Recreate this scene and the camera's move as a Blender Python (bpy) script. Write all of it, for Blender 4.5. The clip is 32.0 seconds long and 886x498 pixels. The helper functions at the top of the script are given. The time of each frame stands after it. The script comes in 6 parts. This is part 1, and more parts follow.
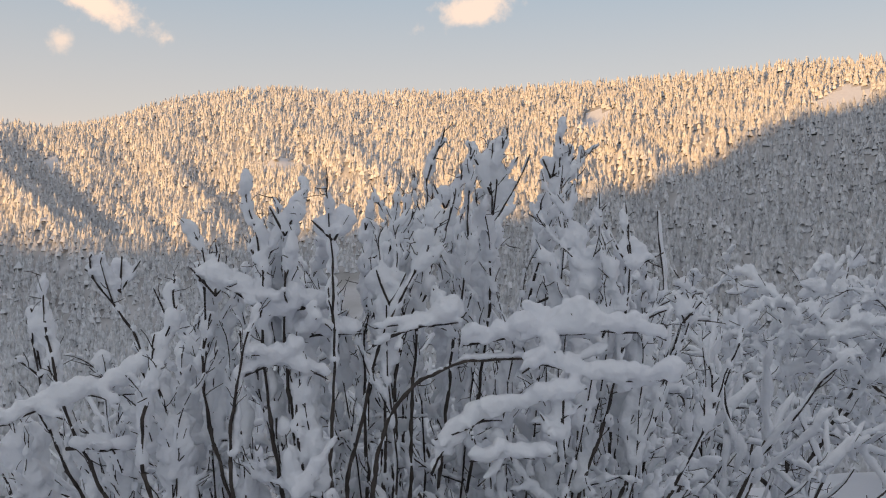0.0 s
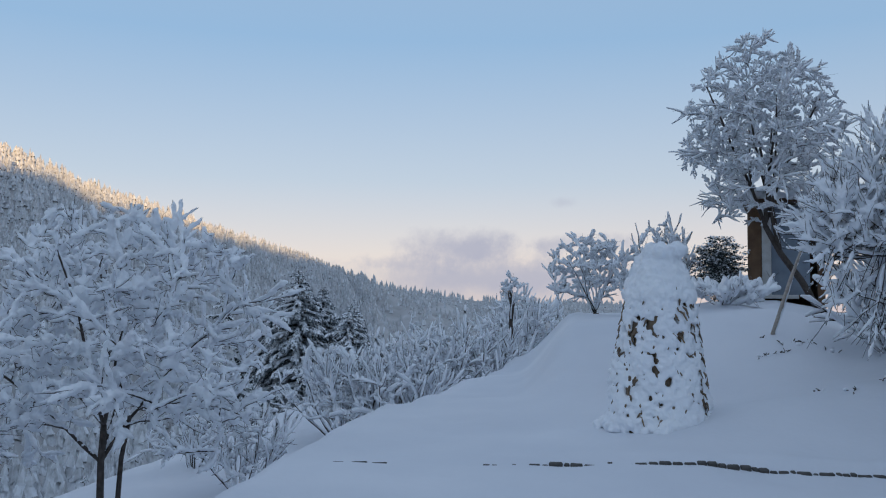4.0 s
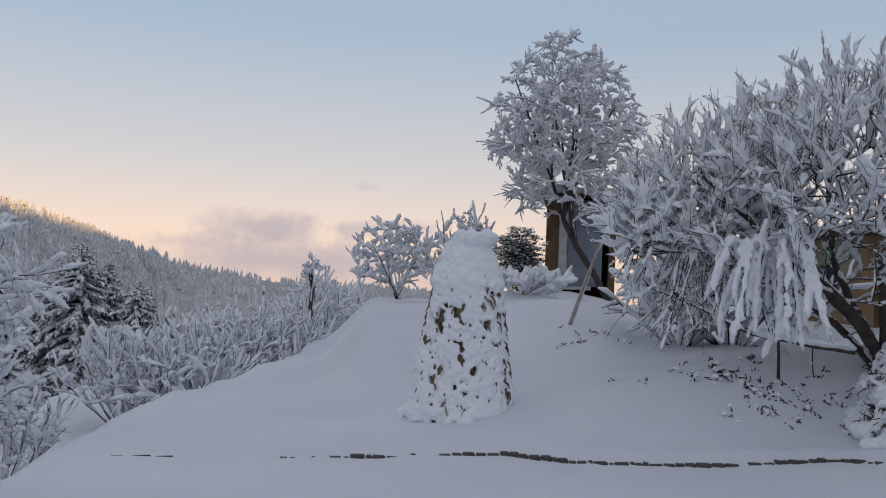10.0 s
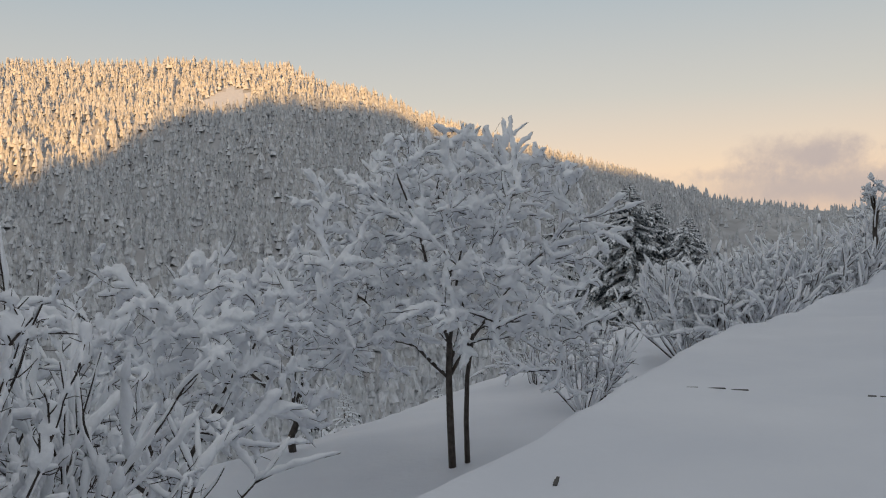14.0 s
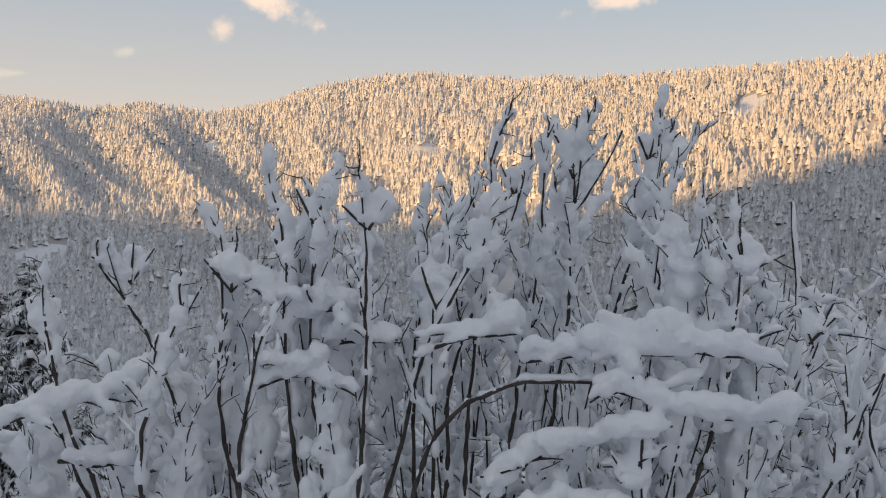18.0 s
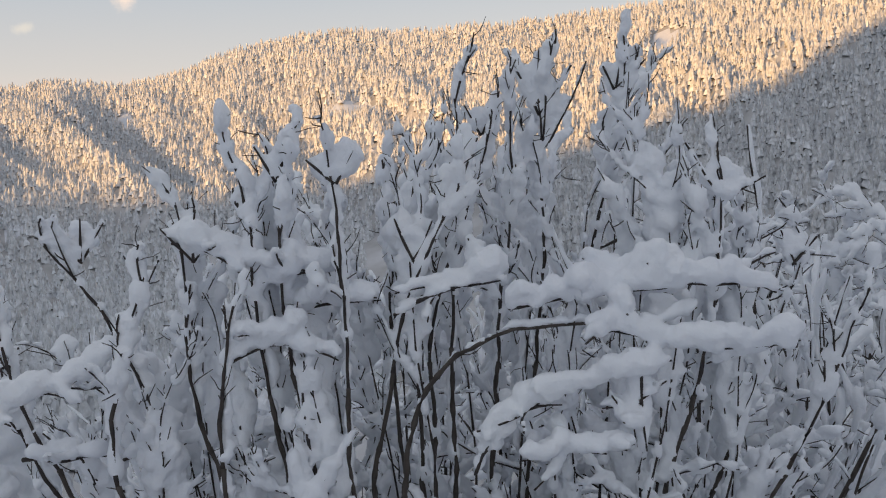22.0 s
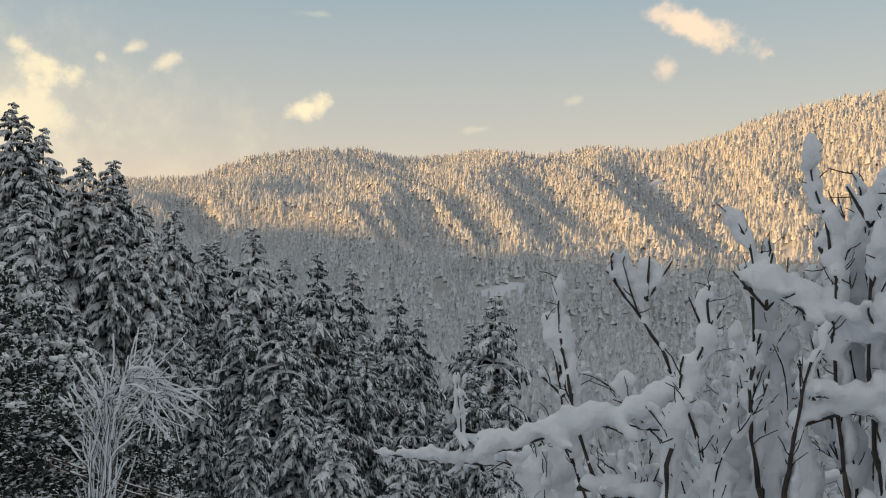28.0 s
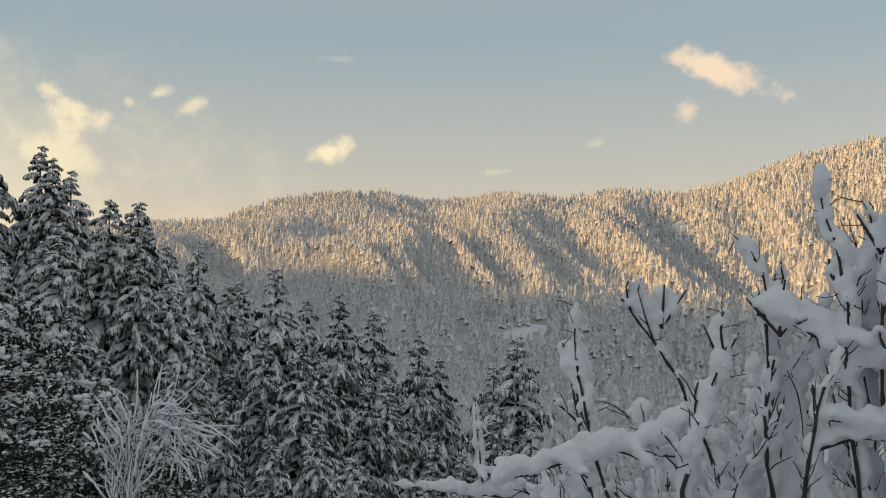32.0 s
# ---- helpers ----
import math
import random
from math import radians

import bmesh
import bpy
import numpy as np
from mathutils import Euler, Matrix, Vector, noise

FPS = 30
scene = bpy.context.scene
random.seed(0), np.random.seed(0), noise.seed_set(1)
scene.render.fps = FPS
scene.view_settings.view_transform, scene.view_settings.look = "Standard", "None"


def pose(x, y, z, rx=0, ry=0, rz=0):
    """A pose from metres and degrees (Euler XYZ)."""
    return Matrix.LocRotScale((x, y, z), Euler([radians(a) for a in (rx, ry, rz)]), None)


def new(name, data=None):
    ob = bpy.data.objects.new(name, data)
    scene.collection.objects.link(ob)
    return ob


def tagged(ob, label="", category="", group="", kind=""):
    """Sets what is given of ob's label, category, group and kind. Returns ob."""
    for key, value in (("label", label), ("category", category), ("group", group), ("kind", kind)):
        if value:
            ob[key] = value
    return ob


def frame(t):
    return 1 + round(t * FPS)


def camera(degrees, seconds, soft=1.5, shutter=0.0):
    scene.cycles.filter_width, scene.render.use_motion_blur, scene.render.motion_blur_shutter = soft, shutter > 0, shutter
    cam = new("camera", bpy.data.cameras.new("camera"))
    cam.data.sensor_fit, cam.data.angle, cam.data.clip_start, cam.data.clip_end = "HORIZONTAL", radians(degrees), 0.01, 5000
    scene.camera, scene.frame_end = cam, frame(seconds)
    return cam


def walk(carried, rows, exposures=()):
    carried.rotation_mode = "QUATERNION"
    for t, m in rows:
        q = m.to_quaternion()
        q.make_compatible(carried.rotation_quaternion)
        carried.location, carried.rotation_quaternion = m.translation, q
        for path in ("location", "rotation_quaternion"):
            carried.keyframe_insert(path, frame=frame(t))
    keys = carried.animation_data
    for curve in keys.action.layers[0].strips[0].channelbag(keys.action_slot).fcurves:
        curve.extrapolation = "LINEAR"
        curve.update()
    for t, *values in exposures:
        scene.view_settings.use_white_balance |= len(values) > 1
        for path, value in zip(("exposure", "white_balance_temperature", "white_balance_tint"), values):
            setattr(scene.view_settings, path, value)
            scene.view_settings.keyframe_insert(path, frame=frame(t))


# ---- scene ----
from mathutils.bvhtree import BVHTree


# the camera's way: seconds, place in metres, heading (degrees clockwise from +y), pitch, roll
PATH = [
    (0.0, 0.000, 0.000, 1.700, 5.80, -0.43, -0.62),
    (0.5, 0.015, 0.087, 1.727, 10.43, 0.58, -1.15),
    (1.0, 0.081, 0.173, 1.725, 22.24, 1.82, -0.81),
    (1.5, 0.071, 0.152, 1.722, 27.49, 1.77, -0.39),
    (2.0, 0.078, 0.115, 1.736, 35.58, 2.37, -1.13),
    (2.5, 0.075, 0.114, 1.738, 41.70, 2.37, -0.62),
    (3.0, 0.035, 0.053, 1.749, 45.91, 2.35, -1.20),
    (3.5, -0.050, -0.061, 1.783, 56.89, 2.99, -0.38),
    (4.0, -0.075, -0.099, 1.791, 64.29, 3.58, 0.61),
    (4.5, -0.040, -0.100, 1.767, 69.73, 2.75, 0.82),
    (6.5, 0.328, -0.251, 1.777, 92.34, 1.36, 0.35),
    (7.0, 0.441, -0.148, 1.858, 96.87, 5.72, -2.19),
    (7.5, 0.545, -0.204, 1.855, 93.30, 7.63, -0.29),
    (8.0, 0.490, -0.183, 1.892, 95.06, 6.41, -2.00),
    (8.5, 0.421, -0.037, 1.856, 92.71, 4.97, -0.36),
    (9.0, 0.408, 0.063, 1.899, 86.46, 4.09, -0.46),
    (9.5, 0.442, 0.122, 1.841, 81.69, 4.38, 2.45),
    (10.0, 0.390, 0.175, 1.796, 77.11, 2.85, 2.44),
    (10.5, 0.379, 0.212, 1.798, 72.37, 2.72, 2.00),
    (11.0, 0.391, 0.264, 1.782, 68.15, 2.41, 2.14),
    (11.5, 0.414, 0.300, 1.780, 65.24, 2.65, 2.21),
    (12.0, 0.405, 0.327, 1.771, 61.23, 2.21, 2.22),
    (12.5, 0.412, 0.354, 1.758, 56.56, 0.55, 1.34),
    (13.0, 0.452, 0.367, 1.746, 51.72, -0.36, 1.58),
    (13.5, 0.497, 0.403, 1.732, 46.05, -1.43, -0.18),
    (15.5, 0.585, 0.703, 1.793, 35.01, 1.27, -2.46),
    (16.0, 0.642, 0.759, 1.796, 24.69, 3.58, -3.41),
    (16.5, 0.624, 0.868, 1.793, 12.04, 2.65, -2.87),
    (17.0, 0.522, 0.904, 1.812, 2.14, 2.84, -0.21),
    (17.5, 0.477, 0.908, 1.796, -0.03, 2.10, 0.41),
    (18.0, 0.471, 0.869, 1.730, -3.27, -1.34, 0.67),
    (18.5, 0.454, 0.834, 1.696, -7.79, -4.47, 1.35),
    (19.0, 0.431, 0.821, 1.663, -12.01, -6.04, 2.81),
    (19.5, 0.424, 0.787, 1.649, -13.57, -5.45, 4.08),
    (20.0, 0.439, 0.831, 1.689, -7.07, -2.09, 1.52),
    (20.5, 0.424, 0.885, 1.720, -1.83, -1.16, -0.38),
    (21.0, 0.351, 0.893, 1.705, -0.15, -1.73, 0.25),
    (21.5, 0.274, 0.935, 1.696, 1.35, -4.15, -0.51),
    (22.0, 0.267, 1.072, 1.700, 1.05, -4.36, -3.86),
    (22.5, 0.282, 1.307, 1.705, -0.27, -1.36, -2.63),
    (23.0, 0.252, 1.393, 1.718, -1.11, 0.94, -0.83),
    (23.5, 0.154, 1.508, 1.721, 0.37, 3.38, 0.56),
    (24.0, 0.119, 1.582, 1.735, 1.03, 1.59, -0.38),
    (24.5, 0.136, 1.734, 1.756, 0.33, 2.55, -1.47),
    (25.0, 0.141, 1.817, 1.751, -2.67, 1.18, 0.44),
    (25.5, 0.049, 1.803, 1.758, -10.14, -0.26, 0.46),
    (26.0, -0.037, 1.770, 1.764, -15.72, -0.18, 0.49),
    (26.5, -0.087, 1.719, 1.776, -20.81, 1.14, 0.66),
    (28.5, 0.022, 1.162, 1.556, -33.48, 0.14, 0.14),
    (29.0, 0.013, 1.176, 1.544, -35.54, -0.29, 0.30),
    (29.5, 0.053, 1.068, 1.554, -37.99, 2.12, -0.46),
    (30.0, 0.037, 1.143, 1.543, -37.91, 2.87, 0.52),
    (30.5, 0.035, 1.110, 1.534, -40.15, 2.22, 1.28),
    (31.0, 0.029, 1.184, 1.537, -35.54, 2.74, 1.44),
    (31.5, 0.043, 1.179, 1.539, -33.49, 3.31, 0.70),
    (32.0, 0.067, 1.163, 1.544, -32.77, 3.65, -0.01),
]


def carried_pose(x, y, z, heading, pitch, roll):
    return pose(x, y, z, 90 + pitch, 0, -heading) @ pose(0, 0, 0, 0, 0, roll)


EXPOSURES = [
    (0, -0.05, 6650, 12), (2.0, -0.1, 6650, 12), (3.0, -0.1, 6450, 10), (3.5, -0.15, 5250, 6), (4.5, -0.15, 5250, 6),
    (6.5, 0.14, 6650, 14), (8.0, 0.15, 6800, 14), (9.0, 0.05, 6850, 14), (10.0, -0.08, 6300, 14), (12.0, -0.12, 5800, 13), (12.6, -0.14, 5950, 9),
    (13.0, -0.2, 6900, 4), (13.5, -0.18, 6900, 6), (15.5, -0.16, 6450, 12), (16.5, -0.28, 6550, 8), (17.0, -0.38, 6800, 4),
    (17.6, -0.28, 6750, 8), (18.4, 0.12, 6450, 12), (19.2, 0.25, 6300, 10), (20.2, 0.04, 6400, 11), (23.0, 0.0, 6500, 11),
    (25.0, -0.12, 6500, 11), (26.0, -0.08, 6550, 11), (28.5, -0.15, 6900, 4), (30.5, -0.17, 6900, 4), (32, -0.26, 6900, 4),
]
cam = camera(52.9, 32.0, 1.1)
walk(cam, [(r[0], carried_pose(*r[1:])) for r in PATH], EXPOSURES)

# ---- world and sun ----
SUN_HEADING, SUN_HEIGHT = -135.0, 5.0


def heading_vector(az, el=0.0):
    a, e = radians(az), radians(el)
    return Vector((math.sin(a) * math.cos(e), math.cos(a) * math.cos(e), math.sin(e)))


sun_data = bpy.data.lights.new("sun", "SUN")
sun_data.energy, sun_data.angle, sun_data.color = 5.0, radians(0.5), (1.0, 0.56, 0.20)
sun = new("sun", sun_data)
sun.rotation_mode = "QUATERNION"
sun.rotation_quaternion = (-heading_vector(SUN_HEADING, SUN_HEIGHT)).to_track_quat("-Z", "Y")
sun.location = (0, 0, 60)

world = bpy.data.worlds.new("winter_sky")
scene.world = world
world.use_nodes = True
wn, wl = world.node_tree.nodes, world.node_tree.links
wn.clear()


def wnode(kind, **sets):
    n = wn.new(kind)
    for key, value in sets.items():
        setattr(n, key, value)
    return n


def wmath(op, a, b=None, c=None):
    n = wnode("ShaderNodeMath", operation=op)
    for i, v in enumerate((a, b, c)):
        if v is None:
            continue
        if isinstance(v, (int, float)):
            n.inputs[i].default_value = v
        else:
            wl.new(v, n.inputs[i])
    return n.outputs[0]


sky = wnode("ShaderNodeTexSky", sky_type="NISHITA", sun_disc=False)
sky.sun_elevation, sky.sun_rotation = radians(SUN_HEIGHT), radians(SUN_HEADING)
sky.altitude, sky.air_density, sky.dust_density, sky.ozone_density = 1800, 1.0, 1.2, 1.5
coord = wnode("ShaderNodeTexCoord")
split = wnode("ShaderNodeSeparateXYZ")
wl.new(coord.outputs["Generated"], split.inputs[0])
ramp = wnode("ShaderNodeValToRGB")
wl.new(wmath("ADD", wmath("MULTIPLY", split.outputs["Z"], 0.8), 0.2), ramp.inputs[0])
els = ramp.color_ramp.elements
els[0].position, els[0].color = 0.0, (0.54, 0.50, 0.50, 1)
els[1].position, els[1].color = 1.0, (0.42, 0.43, 0.46, 1)
for at, col in ((0.19, (0.64, 0.47, 0.43, 1)), (0.24, (0.84, 0.60, 0.46, 1)), (0.31, (0.585, 0.535, 0.49, 1)),
                (0.43, (0.35, 0.43, 0.50, 1)), (0.6, (0.41, 0.43, 0.46, 1))):
    e = els.new(at)
    e.color = col
scaled = wnode("ShaderNodeMix", data_type="RGBA", blend_type="MULTIPLY")
scaled.inputs[0].default_value = 1.0
wl.new(sky.outputs[0], scaled.inputs[6])
scaled.inputs[7].default_value = (0.13, 0.13, 0.13, 1)
both = wnode("ShaderNodeMix", data_type="RGBA", blend_type="MIX")
both.inputs[0].default_value = 0.82
wl.new(scaled.outputs[2], both.inputs[6])
wl.new(ramp.outputs[0], both.inputs[7])
sky_colour = both.outputs[2]

# clouds of the sky: soft broken puffs at fixed headings, and one wide sunset glow
wobble = wnode("ShaderNodeTexNoise")
wobble.inputs["Scale"].default_value, wobble.inputs["Detail"].default_value = 20.0, 7.0
wobble.inputs["Roughness"].default_value = 0.62
wl.new(coord.outputs["Generated"], wobble.inputs["Vector"])
fine = wobble.outputs["Fac"]
azim = wmath("MULTIPLY", wmath("ARCTAN2", split.outputs["X"], split.outputs["Y"]), 57.2958)
elev = wmath("MULTIPLY", wmath("ARCSINE", split.outputs["Z"]), 57.2958)


def cloud(az, el, wide, tall, lean, colour, density, rag=3.3):
    """One puff: a soft ellipse, wide and tall in degrees, that the noise breaks up."""
    global sky_colour
    dx, dy = wmath("SUBTRACT", azim, az), wmath("SUBTRACT", elev, el)
    dy = wmath("ADD", dy, wmath("MULTIPLY", dx, lean))
    qx, qy = wmath("DIVIDE", dx, wide), wmath("DIVIDE", dy, tall)
    far = wmath("SQRT", wmath("ADD", wmath("MULTIPLY", qx, qx), wmath("MULTIPLY", qy, qy)))
    body = wmath("SUBTRACT", wmath("ADD", 1.0, wmath("MULTIPLY", wmath("SUBTRACT", fine, 0.5), rag)), far)
    n = wnode("ShaderNodeMapRange", interpolation_type="SMOOTHSTEP")
    n.inputs["From Min"].default_value, n.inputs["From Max"].default_value = 0.0, 0.9
    n.inputs["To Max"].default_value = density
    wl.new(body, n.inputs["Value"])
    mix = wnode("ShaderNodeMix", data_type="RGBA", blend_type="MIX")
    wl.new(n.outputs[0], mix.inputs[0])
    wl.new(sky_colour, mix.inputs[6])
    mix.inputs[7].default_value = (*colour, 1)
    sky_colour = mix.outputs[2]


PEACH, CREAM, GREY = (0.95, 0.72, 0.55), (0.95, 0.80, 0.57), (0.41, 0.36, 0.37)
# no puff: the warm glow towards the sun, mixed in as a broad ellipse
cloud(-72.0, 7.0, 32.0, 11.0, 0.0, (0.84, 0.74, 0.57), 0.66, 1.1)
cloud(-15.2, 14.2, 3.6, 1.3, 0.35, PEACH, 0.85)
cloud(-17.3, 12.0, 0.9, 0.8, 0.0, PEACH, 0.6)
cloud(8.2, 14.6, 3.2, 1.4, -0.1, PEACH, 0.75)
cloud(-40.0, 9.9, 1.7, 0.9, -0.25, CREAM, 0.9)
cloud(-54.8, 11.3, 2.4, 1.3, 0.1, CREAM, 0.8)
cloud(-57.0, 12.6, 1.0, 0.9, 0.0, CREAM, 0.7)
cloud(-55.5, 8.8, 4.5, 1.6, 0.2, CREAM, 0.6)
cloud(-48.8, 12.2, 1.2, 0.8, -0.4, CREAM, 0.6)
cloud(-50.6, 13.0, 1.0, 0.55, -0.3, CREAM, 0.6)
cloud(-52.5, 12.3, 0.5, 0.5, 0.0, CREAM, 0.5)
cloud(-23.0, 10.3, 0.8, 0.4, -0.2, CREAM, 0.25)
cloud(-29.0, 8.6, 1.8, 0.3, -0.1, CREAM, 0.22)
cloud(-39.5, 15.6, 1.6, 0.3, 0.0, CREAM, 0.18)
cloud(67.0, 1.6, 15.0, 2.0, 0.0, GREY, 0.8, 1.2)
cloud(66.0, 3.5, 6.5, 1.5, 0.02, GREY, 0.85, 1.8)
cloud(71.5, 3.9, 5.0, 0.8, -0.02, GREY, 0.6, 2.6)
cloud(61.5, 2.6, 4.5, 0.9, 0.0, GREY, 0.5, 2.4)
cloud(72.0, 6.6, 1.2, 0.5, 0.0, GREY, 0.3, 2.0)
background = wnode("ShaderNodeBackground")
wl.new(sky_colour, background.inputs["Color"])
background.inputs["Strength"].default_value = 1.3
out = wnode("ShaderNodeOutputWorld")
wl.new(background.outputs[0], out.inputs[0])


# ---- materials ----
def material(name, base, rough=0.7, metal=0.0, second=None, scale=6.0, amount=0.6, bump=0.2, bump_scale=60.0,
             snow=None, snow_scale=9.0, third=None, random_tint=0.0, stretch=None, third_range=(0.5, 0.68)):
    """A surface of two or three mixed tones with grain; snow: (steepness from, to) at which snow lies on what faces up."""
    m = bpy.data.materials.new(name)
    m.use_nodes = True
    n, l = m.node_tree.nodes, m.node_tree.links
    bsdf = n["Principled BSDF"]
    bsdf.inputs["Roughness"].default_value, bsdf.inputs["Metallic"].default_value = rough, metal
    tc = n.new("ShaderNodeTexCoord")
    vec = tc.outputs["Object"]
    if stretch:
        mp = n.new("ShaderNodeMapping")
        mp.inputs["Scale"].default_value = stretch
        l.new(vec, mp.inputs["Vector"])
        vec = mp.outputs[0]

    def noise_node(s, detail=5.0):
        t = n.new("ShaderNodeTexNoise")
        t.inputs["Scale"].default_value, t.inputs["Detail"].default_value = s, detail
        l.new(vec, t.inputs["Vector"])
        return t

    def ranged(sock, a, b, lo=0.0, hi=1.0):
        r = n.new("ShaderNodeMapRange")
        r.inputs["From Min"].default_value, r.inputs["From Max"].default_value = a, b
        r.inputs["To Min"].default_value, r.inputs["To Max"].default_value = lo, hi
        l.new(sock, r.inputs["Value"])
        return r.outputs[0]

    def mixed(fac, a, b):
        x = n.new("ShaderNodeMix")
        x.data_type = "RGBA"
        if isinstance(fac, float):
            x.inputs[0].default_value = fac
        else:
            l.new(fac, x.inputs[0])
        for i, v in ((6, a), (7, b)):
            if isinstance(v, tuple):
                x.inputs[i].default_value = (*v, 1)
            else:
                l.new(v, x.inputs[i])
        return x.outputs[2]

    col = base
    if second:
        col = mixed(ranged(noise_node(scale).outputs["Fac"], 0.5 - 0.3 * amount, 0.5 + 0.3 * amount), base, second)
    if third:
        col = mixed(ranged(noise_node(scale * 0.23, 3.0).outputs["Fac"], *third_range), col, third)
    if random_tint:
        info = n.new("ShaderNodeObjectInfo")
        col = mixed(ranged(info.outputs["Random"], 0.0, 1.0, 0.0, random_tint), col, third or second or base)
    if snow:
        geo = n.new("ShaderNodeNewGeometry")
        sep = n.new("ShaderNodeSeparateXYZ")
        l.new(geo.outputs["Normal"], sep.inputs[0])
        add = n.new("ShaderNodeMath")
        add.operation = "MULTIPLY_ADD"
        l.new(noise_node(snow_scale, 4.0).outputs["Fac"], add.inputs[0])
        add.inputs[1].default_value = 0.9
        l.new(sep.outputs["Z"], add.inputs[2])
        col = mixed(ranged(add.outputs[0], snow[0], snow[1]), col, (0.84, 0.86, 0.9))
    if isinstance(col, tuple):
        bsdf.inputs["Base Color"].default_value = (*col, 1)
    else:
        l.new(col, bsdf.inputs["Base Color"])
    if bump:
        b = n.new("ShaderNodeBump")
        b.inputs["Strength"].default_value, b.inputs["Distance"].default_value = bump, 0.02
        l.new(noise_node(bump_scale, 6.0).outputs["Fac"], b.inputs["Height"])
        l.new(b.outputs[0], bsdf.inputs["Normal"])
    return m


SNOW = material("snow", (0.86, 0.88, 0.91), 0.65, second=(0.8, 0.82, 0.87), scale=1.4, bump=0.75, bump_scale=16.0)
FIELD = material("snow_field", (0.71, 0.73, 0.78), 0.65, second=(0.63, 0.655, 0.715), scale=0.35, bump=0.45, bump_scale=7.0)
# grey tones hold the shade that the trees throw on the snow between them
HILL = material("wooded_slope", (0.58, 0.58, 0.60), 0.9, second=(0.34, 0.335, 0.33), scale=0.03, amount=0.7, bump=0.0)
BARK = material("bark", (0.045, 0.036, 0.03), 0.85, second=(0.09, 0.075, 0.065), scale=14.0, bump=0.5, bump_scale=70.0)
TWIG = material("twig_bark", (0.03, 0.025, 0.026), 0.8, second=(0.065, 0.05, 0.042), scale=20.0, bump=0.3)
NEEDLES = material("snowy_needles", (0.020, 0.030, 0.031), 0.85, second=(0.034, 0.045, 0.042), scale=30.0, bump=0.0,
                   snow=(0.66, 0.9), snow_scale=45.0)
DUSTED_NEEDLES = material("dusted_needles", (0.045, 0.062, 0.075), 0.85, second=(0.06, 0.078, 0.085), scale=30.0, bump=0.0,
                          snow=(0.8, 1.15), snow_scale=60.0)
FROSTED = material("frosted_needles", (0.022, 0.033, 0.036), 0.85, second=(0.04, 0.052, 0.052), scale=30.0, bump=0.0,
                   snow=(0.7, 0.98), snow_scale=45.0)
LEAVES = material("dark_leaves", (0.014, 0.022, 0.018), 0.8, second=(0.026, 0.034, 0.026), scale=30.0, bump=0.0, snow=(1.05, 1.35), snow_scale=60.0)
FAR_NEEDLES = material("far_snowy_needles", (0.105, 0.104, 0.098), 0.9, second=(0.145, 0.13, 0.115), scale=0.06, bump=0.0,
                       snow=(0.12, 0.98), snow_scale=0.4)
# copy for the left range: its deeper shade is put into a darker base
SHADE_NEEDLES = material("far_needles_shade_toned", (0.09, 0.091, 0.086), 0.9, second=(0.13, 0.117, 0.103), scale=0.06, bump=0.0,
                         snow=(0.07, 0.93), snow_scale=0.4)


# ---- meshes ----
def mesh_object(name, verts, faces, mat, parent=None, label="", smooth=True):
    me = bpy.data.meshes.new(name)
    verts = np.asarray(verts, dtype=np.float32)
    faces = np.asarray(faces, dtype=np.int32)
    k = faces.shape[1]
    me.vertices.add(len(verts))
    me.vertices.foreach_set("co", verts.ravel())
    me.loops.add(faces.size)
    me.loops.foreach_set("vertex_index", faces.ravel())
    me.polygons.add(len(faces))
    me.polygons.foreach_set("loop_start", np.arange(0, faces.size, k, dtype=np.int32))
    me.update(calc_edges=True)
    me.polygons.foreach_set("use_smooth", np.full(len(faces), smooth))
    me.materials.append(mat)
    ob = new(name, me)
    ob.parent = parent
    if label:
        ob["label"] = label
    return ob


def part(name, bm, mat, parent=None, label="", smooth=False):
    me = bpy.data.meshes.new(name)
    bm.normal_update()
    bm.to_mesh(me)
    bm.free()
    me.materials.append(mat)
    if smooth:
        me.polygons.foreach_set("use_smooth", [True] * len(me.polygons))
    ob = new(name, me)
    ob.parent = parent
    if label:
        ob["label"] = label
    return ob


def thing(name, m, label, category, group="", kind=""):
    ob = new(name)
    ob.matrix_basis = m
    return tagged(ob, label, category, group, kind)


# ---- the ground ----
def smooth(a, b, v):
    t = np.clip((v - a) / (b - a), 0, 1)
    return t * t * (3 - 2 * t)


def lattice(u, v, seed=0):
    """Smooth value noise, -1 to 1, over a plane."""
    iu, iv = np.floor(u), np.floor(v)
    fu, fv = u - iu, v - iv
    fu, fv = fu * fu * (3 - 2 * fu), fv * fv * (3 - 2 * fv)

    def h(a, b):
        s = np.sin(a * 127.1 + b * 311.7 + seed * 74.7) * 43758.5453
        return (s - np.floor(s)) * 2 - 1
    return (h(iu, iv) * (1 - fu) * (1 - fv) + h(iu + 1, iv) * fu * (1 - fv)
            + h(iu, iv + 1) * (1 - fu) * fv + h(iu + 1, iv + 1) * fu * fv)


